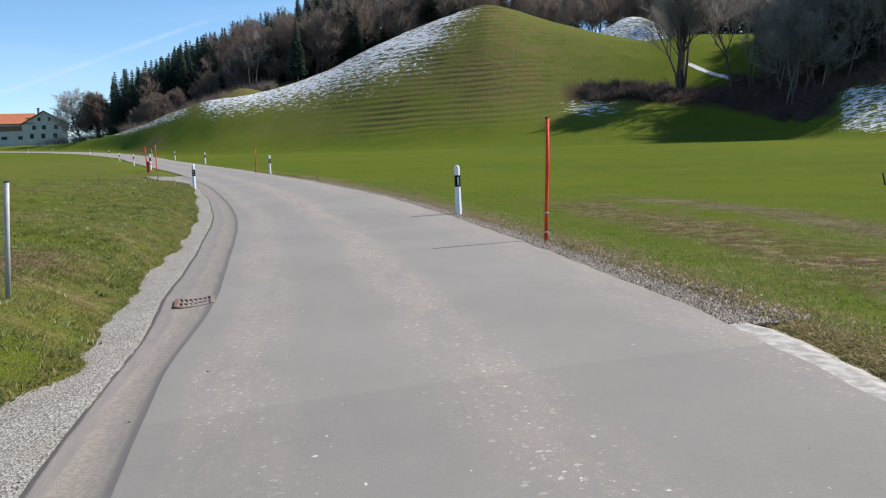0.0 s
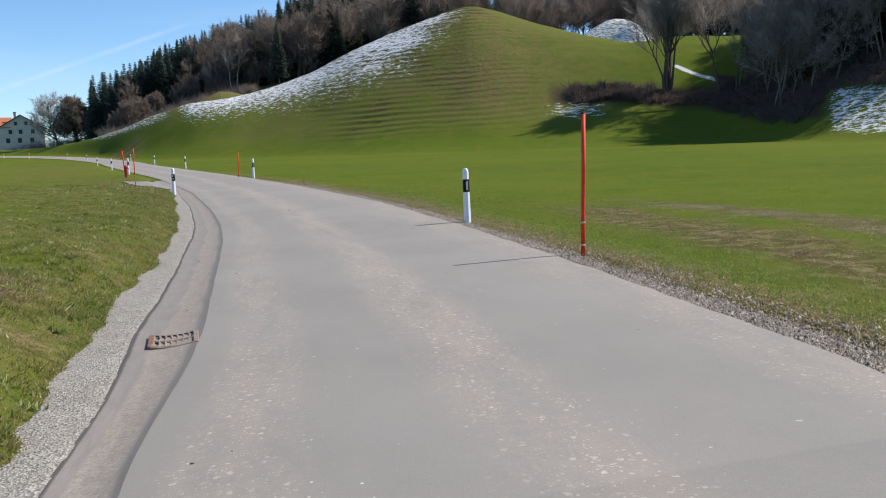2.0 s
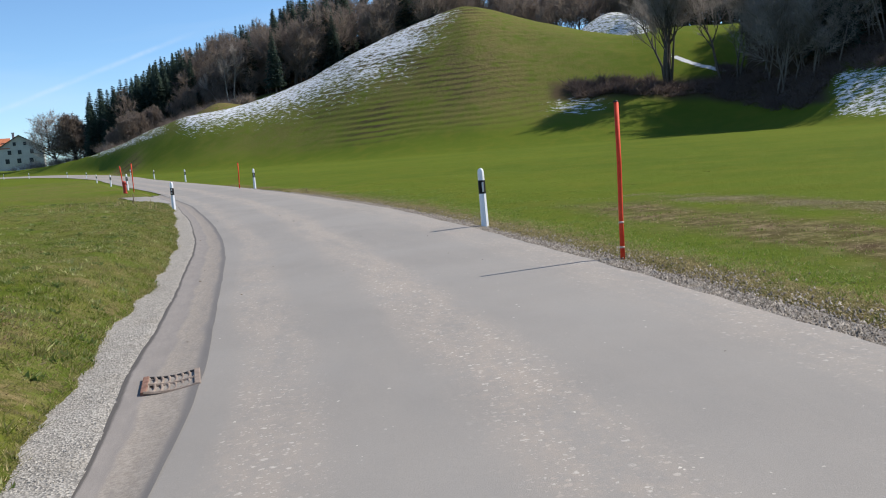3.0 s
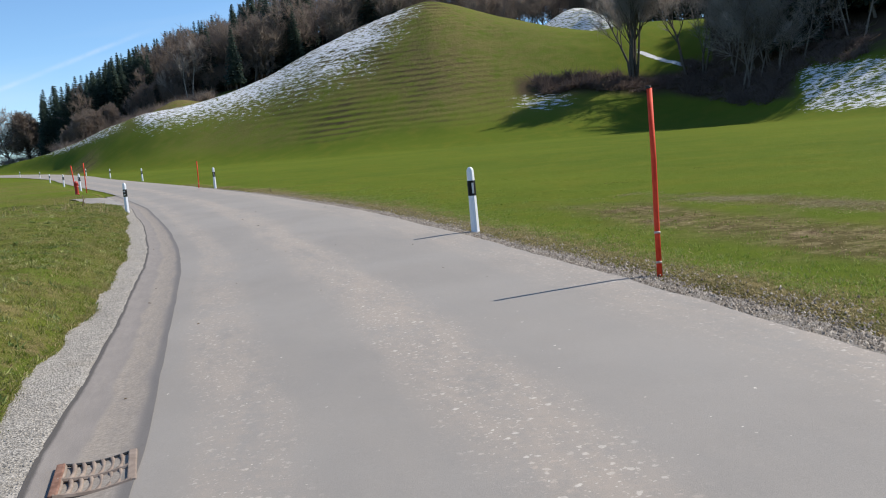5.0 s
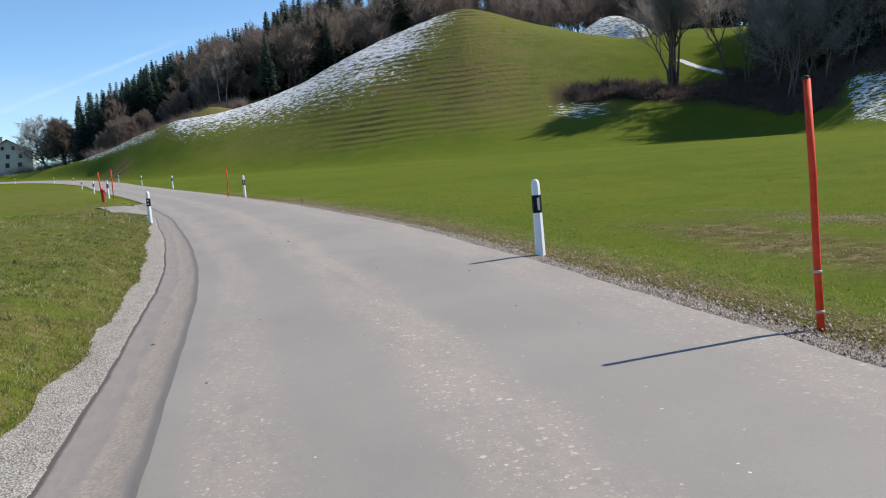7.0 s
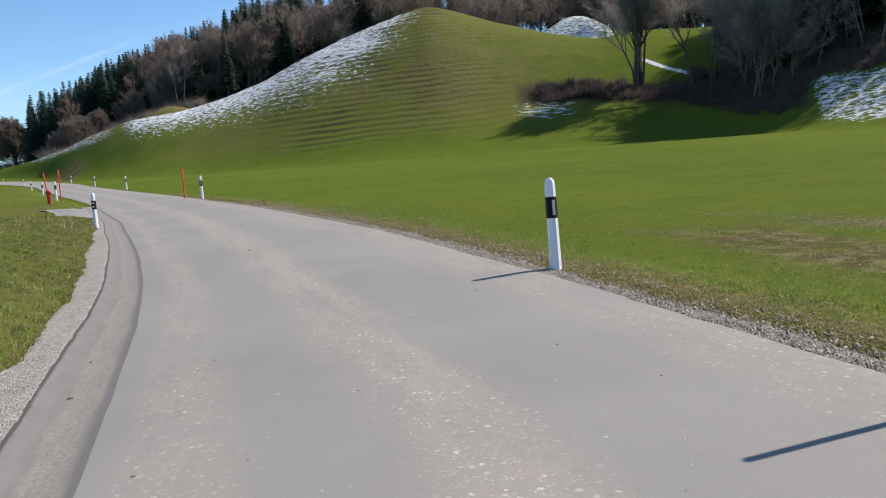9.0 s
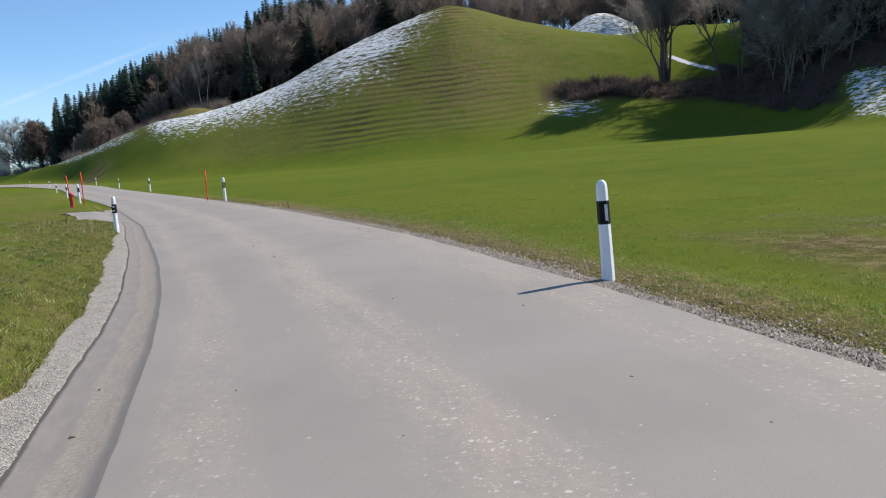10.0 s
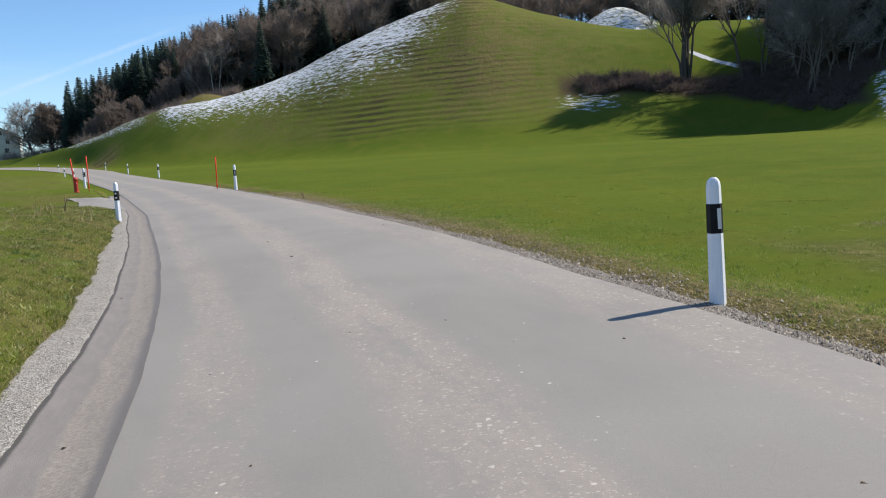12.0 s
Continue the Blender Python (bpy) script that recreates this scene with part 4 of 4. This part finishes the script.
def gather(protos, places):
    """Many trees as one mesh: places are (x, y, z, scale, turn, kind)."""
    VV, FF, o = [], [], 0
    for x, y, z, s, a, k in places:
        V, F = protos[k]
        c, sn = math.cos(a), math.sin(a)
        VV.append(np.stack([x + s * (V[:, 0] * c - V[:, 1] * sn), y + s * (V[:, 0] * sn + V[:, 1] * c), z + s * V[:, 2]], -1))
        FF.append(F + o)
        o += len(V)
    return np.concatenate(VV), np.concatenate(FF)


def polar(az, r):
    return r * math.sin(radians(az)), r * math.cos(radians(az))


rg = np.random.RandomState(7)
bare_protos = [bare_tree(20 + i, 17, 1, .55, .19, .9, .095, .13) for i in range(4)]
open_protos = [bare_tree(30 + i, 17, 1, .55, .19, .85, .055, .3) for i in range(4)]
spruce_protos = [conifer(40 + i, 20, 3.3 + .25 * i) for i in range(4)]


def wood(name_a, name_b, places, label_a, label_b, twig_mat, bare_kinds):
    bare = [p for p in places if p[6] == 0]
    ever = [p for p in places if p[6] == 1]
    for nm, sel, protos, lab, mats in ((name_a, bare, bare_kinds, label_a, (BARK, twig_mat)), (name_b, ever, spruce_protos, label_b, (BARK, NEEDLES))):
        if not sel:
            continue
        pl = [p[:6] for p in sel]
        V1, F1 = gather([p[0] for p in protos], pl)
        V2, F2 = gather([p[1] for p in protos], pl)
        me = mesh_of(nm, np.concatenate([V1, V2]), np.concatenate([F1, F2 + len(V1)]))
        me.materials.append(mats[0])
        me.materials.append(mats[1])
        me.polygons.foreach_set("material_index", np.concatenate([np.zeros(len(F1), np.int32), np.ones(len(F2), np.int32)]))
        tagged(new(nm, me), lab, "woodland", kind="stuff")


def scatter(count, az0, az1, r0, r1, ever_chance, size, low=.8, high=1.2):
    out = []
    for _ in range(count):
        az, r = rg.uniform(az0, az1), rg.uniform(r0, r1)
        x, y = polar(az, r)
        kind = 1 if rg.rand() < ever_chance(az, r) else 0
        out.append((x, y, height(x, y) - .2, size * rg.uniform(low, high), rg.uniform(0, 6.28), rg.randint(4), kind))
    return out


far = scatter(150, -19.2, -13.0, 238, 268, lambda a, r: .97, .70, .75, 1.25)
far += scatter(50, -13.4, -6.5, 236, 258, lambda a, r: .04, .84, .75, 1.2)
far += scatter(30, -14.5, -6, 231, 238, lambda a, r: .0, .42, .7, 1.2)
far += scatter(120, -17.6, -5, 266, 304, lambda a, r: .9, .74, .8, 1.15)
far += scatter(88, -8, 4.5, 232, 275, lambda a, r: .3, .95)
far += scatter(62, -8, 4, 272, 300, lambda a, r: .5, .85)
far += scatter(26, 14, 21, 214, 236, lambda a, r: .25, .75)
far += scatter(16, 4.5, 9, 238, 262, lambda a, r: .05, .9)
far += scatter(64, 8.0, 24, 222, 262, lambda a, r: .2, .9)
far += scatter(46, 6.5, 16.5, 216, 236, lambda a, r: .1, .6)
wood("bare_woodland", "spruce_woodland", far, "leafless brown woodland covering the far slope", "dark green spruces along the wooded ridge", TWIGS, bare_protos)
near_wood = scatter(44, 23.4, 26, 122, 160, lambda a, r: .3 if r > 142 else .05, .78, .75, 1.15)
near_wood += scatter(14, 21.8, 23.4, 119, 131, lambda a, r: .0, .74, .75, 1.1)
near_wood += scatter(38, 26, 36, 122, 165, lambda a, r: .4 if r > 136 else .1, 1.0, .8, 1.2)
near_wood += scatter(9, 14.5, 21, 190, 215, lambda a, r: .1, .85)
near_wood += scatter(26, 23, 29, 117, 138, lambda a, r: .08, .74, .7, 1.1)
near_wood += scatter(54, 24.6, 30, 117, 150, lambda a, r: .5, .78, .75, 1.15)
near_wood += scatter(10, 22, 25.2, 118, 130, lambda a, r: .0, .4, .6, 1.3)
wood("bare_trees_thicket", "spruce_thicket", near_wood, "leafless trees crowded in the dark hillside wood", "dark spruces crowded in the hillside wood", WOOD_TWIGS, open_protos)


def lone_tree(name, x, y, wood_part, twig_part, twig_mat, label, category="tree", bark=BARK, crown="crown"):
    root = new(name)
    (V, F), (TV, TF) = wood_part, twig_part
    part("trunk", mesh_of("trunk", V, F, bark, True), None, root)
    part(crown, mesh_of(crown, TV, TF, twig_mat), None, root)
    root.matrix_basis = pose(x, y, height(x, y))
    return tagged(root, label, category)


x, y = polar(16.2, 132)
lone_tree("multi_stemmed_tree", x, y, *bare_tree(3, 15, 9, .24, .21, .8, .045, .42), WOOD_TWIGS, "leafless tree with a clump of upright stems", "tree", DARK_BARK)
x, y = polar(19.35, 131)
lone_tree("leaning_tree", x, y, *bare_tree(5, 15, 1, .45, .24, 1.0, .05, .4, -.17), WOOD_TWIGS, "leafless tree leaning over the meadow edge", "tree", DARK_BARK)
x, y = polar(20.3, 130)
lone_tree("bare_tree", x, y, *bare_tree(6, 14, 2, .45, .18, .9, .05, .25, .05), WOOD_TWIGS, "slim leafless tree at the edge of the wood", "tree", DARK_BARK)
x, y = polar(-21.2, 262)
lone_tree("bare_tree", x, y, *bare_tree(8, 14.5, 1, .85, .36, 2.6, .07, .10, -.12), GREY_TWIGS, "spreading grey leafless tree beside the farm", "tree", DARK_BARK)
x, y = polar(-20.2, 262)
lone_tree("bare_tree", x, y, *bare_tree(9, 13.5, 4, .9, .26, 2.2, .12, .10, .03), TWIGS, "dense brown leafless tree beside the farm", "tree", DARK_BARK)
x, y = polar(-8.05, 228)
lone_tree("spruce", x, y, *conifer(77, 15, 2.7), NEEDLES, "dark spruce standing out from bare woodland", "spruce", BARK, "foliage")
for az, r, tall in ((-11.0, 231, 12), (-10.7, 232, 14), (-11.5, 232, 9)):
    x, y = polar(az, r)
    lone_tree("pale_trunk_tree", x, y, *bare_tree(int(tall), tall, 1, .3, .16, .5, .05, .5), GREY_TWIGS, "pale-barked leafless tree at the wood's edge", "tree", BIRCH)


def scrub(name, count, az0, az1, r0, r1, tall, label, mat, seed, front=None):
    q = np.random.RandomState(seed)
    V, F = [], []
    for _ in range(count):
        az, r = q.uniform(az0, az1), q.uniform(r0, r1)
        x, y = polar(az, r + float(front(az)) if front else r)
        z = height(x, y)
        h = tall * q.uniform(.5, 1.1)
        for _ in range(85):
            a, t = q.uniform(0, 6.28), q.uniform(.2, 2.6)
            p = np.array([x + q.normal(0, .4), y + q.normal(0, .4), z - .1 + h * q.uniform(0, .35)])
            tip = p + np.array([math.cos(a) * t, math.sin(a) * t, 1]) * h * q.uniform(.3, .75) / (.6 + .5 * t)
            side = q.normal(0, 1, 3) * .026
            o = len(V)
            V += [p + side, p - side, tip]
            F.append((o, o + 1, o + 2))
    tagged(new(name, mesh_of(name, np.array(V), np.array(F), mat)), label, "scrub", kind="stuff")


scrub("bare_hedge", 90, 10.3, 16.0, 128, 133, 2.0, "low leafless brown hedge along the foot of the hill", SHADED_TWIGS, 1)
scrub("undergrowth", 250, 19.2, 29, 0, 12, 1.6, "dark leafless undergrowth under the wood's edge", SHADED_TWIGS, 2, spline([(15, 130), (17, 129), (20, 123), (24, 110), (25.3, 114), (28, 110), (30, 108)]))
scrub("low_hedge", 50, 16.0, 19.4, 128, 132, 1.1, "low dark leafless bushes at the meadow edge", SHADED_TWIGS, 6)
scrub("wood_edge_scrub", 230, -18.8, -9.5, 219, 236, 3.4, "brown leafless scrub along the far wood's edge", TWIGS, 3)
scrub("farm_hedge", 40, -24, -19, 258, 266, 3.0, "grey leafless bushes beside the farm", GREY_TWIGS, 4)
for az, r, s in ((-17.2, 226, 8.0), (-16.3, 228, 7.5), (-15.6, 230, 7.0), (-18.0, 228, 5.5)):
    x, y = polar(az, r)
    lone_tree("bushy_tree", x, y, *bare_tree(int(10 * s), s, 4, .6, .12, 1.2, .07, .05), TWIGS, "rounded brown leafless bushy tree below the spruces")


# ---- grass, stones and litter ----
def tufts(name, count, place, tall, mat, label, seed, wide=.006, lean=.55):
    q = np.random.RandomState(seed)
    x, y = place(q, count)
    z = lay(x, y)[0]
    h = tall * q.uniform(.4, 1.25, len(x))
    a, t = q.uniform(0, 6.283, len(x)), np.clip(q.normal(0, lean, len(x)), -3, 3)
    b = q.uniform(0, 6.283, len(x))
    w = wide * q.uniform(.6, 1.5, len(x))
    P = np.stack([x, y, z - .012], -1)
    S = np.stack([np.cos(b) * w, np.sin(b) * w, 0 * w], -1)
    T = P + np.stack([np.cos(a) * t * h, np.sin(a) * t * h, h], -1)
    V = np.stack([P - S, P + S, T], 1).reshape(-1, 3)
    tagged(new(name, mesh_of(name, V, np.arange(len(V)).reshape(-1, 3), mat)), label, "grass", kind="stuff")


def left_bank(q, n):
    y = -6 + 46 * q.rand(n) ** 1.15
    d = q.exponential(2.2, n) - .05
    x = grass_edge(y) - d + .03 * q.normal(0, 1, n)
    bare = np.maximum(1.25 * np.exp(-((x + 4.6) / .7) ** 2 - ((y - 9.5) / 1.1) ** 2), 1.7 * vnoise(x, y, .8, 301, 2))
    keep = bare < .25 + .75 * q.rand(n)
    return x[keep], y[keep]


def right_meadow(q, n):
    y = -6 + 50 * q.rand(n) ** 1.1
    d = .55 + q.exponential(4.0, n)
    x = edge_right(y) + d
    keep = lay(x, y)[3] < .15 + .5 * q.rand(n)
    return x[keep], y[keep]


def right_verge(q, n):
    y = 2 + 42 * q.rand(n) ** 1.4
    d = .22 + np.abs(q.normal(0, .50, n)) + .14 * vnoise(y, y * 0, .9, 7)
    return edge_right(y) + d, y


def clumped(q, n):
    """Uneven clumps on the bank."""
    k = n // 26
    x, y = left_bank(q, k)
    k = len(x)
    return (np.repeat(x, 26) + q.normal(0, .045, k * 26)), (np.repeat(y, 26) + q.normal(0, .045, k * 26))


def weeds(q, n):
    k = n // 12
    y = q.uniform(31, 38.5, k)
    x = verge_left(y) - .6 - q.exponential(2.2, k)
    return np.repeat(x, 12) + q.normal(0, .10, k * 12), np.repeat(y, 12) + q.normal(0, .10, k * 12)


tufts("grass", 230000, left_bank, .026, BLADES, "short spring grass on the roadside bank", 11, .0065, 1.5)
tufts("grass_clumps", 90000, clumped, .062, BLADES, "coarse grass clumps on the roadside bank", 15, .0075, 1.2)
tufts("broadleaf_weeds", 9000, clumped, .05, WEED_LEAVES, "low broad-leaved weeds among the bank's grass", 27, .02, 1.5)
tufts("dead_grass", 16000, lambda q, n: (q.normal(-4.6, .6, n), q.normal(9.5, .9, n)), .025, DEAD_BLADES, "matted brown dead grass on a bare spot of the bank", 28, .008, 2.6)
def clumped_right(q, n):
    k = n // 18
    x, y = right_meadow(q, k)
    k = len(x)
    return (np.repeat(x, 18) + q.normal(0, .06, k * 18)), (np.repeat(y, 18) + q.normal(0, .06, k * 18))


def verge_tufts(q, n):
    """Bright upright tufts where the meadow meets the gravel."""
    k = n // 14
    y = 3 + 34 * q.rand(k) ** 1.25
    x = edge_right(y) + .75 + q.exponential(.9, k)
    return (np.repeat(x, 14) + q.normal(0, .04, k * 14)), (np.repeat(y, 14) + q.normal(0, .04, k * 14))


def turf_lip(q, n):
    y = -4 + 40 * q.rand(n)
    return grass_edge(y) + .06 - np.abs(q.normal(0, .13, n)), y


tufts("turf_edge", 26000, turf_lip, .03, BLADES, "ragged grass edge hanging over the gravel", 17, .006, 1.2)
tufts("grass_clumps", 14000, clumped_right, .02, MEADOW_BLADES, "small clumps in the short meadow grass", 18, .008, 2.4)
tufts("grass_tufts", 34000, verge_tufts, .045, TUFT_BLADES, "bright upright grass tufts along the meadow's edge", 31, .006, .8)
tufts("pale_leaves", 11000, clumped, .055, PALE_LEAVES, "pale glinting leaves and flower heads in the bank's grass", 32, .012, 1.0)
tufts("straw", 26000, right_meadow, .013, VERGE_BLADES, "pale straw bits in the meadow grass", 19, .008, 2.8)
tufts("grass", 200000, right_meadow, .012, MEADOW_BLADES, "short green meadow grass", 12, .008, 2.2)
tufts("dry_grass", 120000, right_verge, .028, VERGE_BLADES, "dry straw-coloured grass along the verge", 13, .0085, 1.7)
tufts("dry_grass", 92000, lambda q, n: (lambda y: (grass_edge(y) - np.abs(q.normal(0, .9, n)) * (1 + .8 * vnoise(y, y * 0, 2.0, 5)) + .04, y))(-4 + 44 * q.rand(n) ** 1.2), .03, VERGE_BLADES, "withered straw blades among the bank's grass", 14, .0045, 1.5)
tufts("withered_weeds", 220, weeds, .26, VERGE_BLADES, "withered tall weed stalks at the field corner", 16, .012, .5)


def pebbles(name, count, place, size, mat, label, seed, flat=.6):
    q = np.random.RandomState(seed)
    x, y, z = place(q, count)
    s = size * np.clip(np.exp(q.normal(0, .45, len(x))), .4, 2.1)
    base = np.array([(1, 0, -.5), (-1, 0, -.5), (0, 1, -.5), (0, -1, -.5), (0, 0, 1)], float)
    tri = np.array([(0, 2, 4), (2, 1, 4), (1, 3, 4), (3, 0, 4)])
    V = base[None] * q.uniform(.6, 1.2, (len(x), 5, 1)) + q.normal(0, .22, (len(x), 5, 3))
    a = q.uniform(0, 6.28, len(x))
    c, sn = np.cos(a)[:, None], np.sin(a)[:, None]
    V = np.stack([V[..., 0] * c - V[..., 1] * sn, V[..., 0] * sn + V[..., 1] * c, V[..., 2] * flat], -1) * s[:, None, None]
    V += np.stack([x, y, z + s * flat * .35], -1)[:, None]
    F = (tri[None] + 5 * np.arange(len(x))[:, None, None]).reshape(-1, 3)
    tagged(new(name, mesh_of(name, V.reshape(-1, 3), F, mat)), label, "stones", kind="stuff")


def on_left(q, n):
    y = 2 + 34 * q.rand(n) ** 1.5
    a, b = gutter_left(y), verge_left(y)
    f = q.uniform(.03, 1.1, n)
    x = a + (b - a) * f
    return x, y, road_z(y) + crossfall(x, y) + .012


def on_right(q, n):
    y = 5.8 + 36 * q.rand(n) ** 1.4
    d = .01 + np.abs(q.normal(0, .21, n)) * (1 + .7 * vnoise(y, y * 0, .8, 9)) + np.where(q.rand(n) < .1, q.uniform(0, .5, n), 0)
    x = edge_right(y) + d
    return x, y, np.maximum(road_z(y) - .025, lay(x, y)[0]) + .012 * q.rand(n)


def on_road(q, n):
    y = 1 + 40 * q.rand(n) ** 1.3
    f = np.where(q.rand(n) < .7, np.where(q.rand(n) < .6, q.normal(.56, .07, n), q.normal(.2, .06, n)), q.rand(n))
    f = np.clip(f, .02, .98)
    a, b = edge_left(y), edge_right(y)
    x = a + (b - a) * f
    return x, y, road_z(y) + crossfall(x, y) + .025 * np.sin(np.pi * f)


pebbles("gravel_stones", 24000, on_left, .0048, STONES, "pale crushed stones on the shoulder", 21)
pebbles("verge_stones", 34000, on_right, .0078, DARK_STONES, "loose grey stones along the verge", 22, .95)
def on_mud(q, n):
    x, y = q.uniform(2.2, 8, n), q.uniform(3, 25, n)
    z, _, _, mud, _ = lay(x, y)
    keep = mud > q.uniform(.25, 1.0, n)
    return x[keep], y[keep], z[keep]


pebbles("earth_clods", 30000, on_mud, .0075, CLODS, "brown earth clods and straw bits on bare meadow", 24, .5)
def on_lane(q, n):
    y = 2 + 30 * q.rand(n)
    f = np.where(q.rand(n) < .4, q.uniform(-.12, -.02, n), q.rand(n))
    a, b = edge_left(y), edge_right(y)
    x = a + (b - a) * f
    return x, y, road_z(y) + crossfall(x, y) + np.where(f < 0, -.016, .025 * np.sin(np.pi * np.clip(f, 0, 1)))


def on_pale(q, n):
    y = 4 + 20 * q.rand(n) ** 1.15
    x = pale_track(y) + q.normal(0, .40, n)
    keep = vnoise(x, y, .9, 65, 2) > q.uniform(-.8, .2, n) + .8 * smooth(19, 24, y)
    return x[keep], y[keep]


tufts("straw", 80000, on_pale, .024, STRAW, "pale straw streak along a track in the meadow", 29, .008, 2.8)
tufts("straw", 24000, lambda q, n: on_mud(q, n)[:2], .03, DEAD_BLADES, "brown trampled grass on the bare track", 33, .008, 2.6)
pebbles("dead_leaves", 46, on_lane, .014, LITTER, "small dark dead leaves and twigs on the asphalt", 25, .3)
pebbles("road_chippings", 800, on_road, .0085, CHIPS, "pale stone chips scattered on the asphalt", 23, .07)


# ---- sky ----
def build_contrail(a, b, wide):
    m = bpy.data.materials.new("contrail")
    m.use_nodes = True
    nodes, links = m.node_tree.nodes, m.node_tree.links
    nodes.clear()
    out, mix = nodes.new("ShaderNodeOutputMaterial"), nodes.new("ShaderNodeMixShader")
    glow, clear = nodes.new("ShaderNodeEmission"), nodes.new("ShaderNodeBsdfTransparent")
    glow.inputs["Color"].default_value, glow.inputs["Strength"].default_value = (.9, .95, 1, 1), .62
    sep = nodes.new("ShaderNodeSeparateXYZ")
    links.new(nodes.new("ShaderNodeUVMap").outputs["UV"], sep.inputs["Vector"])
    across = calc(m, "MULTIPLY", span(m, sep.outputs["X"], 0, .5), span(m, sep.outputs["X"], 1, .5))
    along = calc(m, "MULTIPLY", span(m, sep.outputs["Y"], 0, .3), span(m, sep.outputs["Y"], 1, .7))
    ragged_fac = span(m, noise_node(m, where(m), .02, 5, .6), .3, .7, .06, .24)
    links.new(calc(m, "MULTIPLY", calc(m, "MULTIPLY", across, along), ragged_fac), mix.inputs["Fac"])
    links.new(clear.outputs["BSDF"], mix.inputs[1])
    links.new(glow.outputs["Emission"], mix.inputs[2])
    links.new(mix.outputs["Shader"], out.inputs["Surface"])
    a, b = Vector(a), Vector(b)
    up = (b - a).cross(a).normalized() * wide
    V, uv = [], []
    for i in range(13):
        p = a.lerp(b, i / 12)
        V += [p - up, p + up]
        uv += [(0, i / 12), (1, i / 12)]
    F = np.array([(2 * i, 2 * i + 1, 2 * i + 3, 2 * i + 2) for i in range(12)])
    ob = new("contrail", mesh_of("contrail", V, F, m, True, uv))
    ob.visible_shadow = False
    return tagged(ob, "faint white vapour trail across blue sky", "cloud", kind="structure")


build_contrail((-1231.0, 2196.0, 122.0), (-470.0, 2434.0, 408.0), 10)
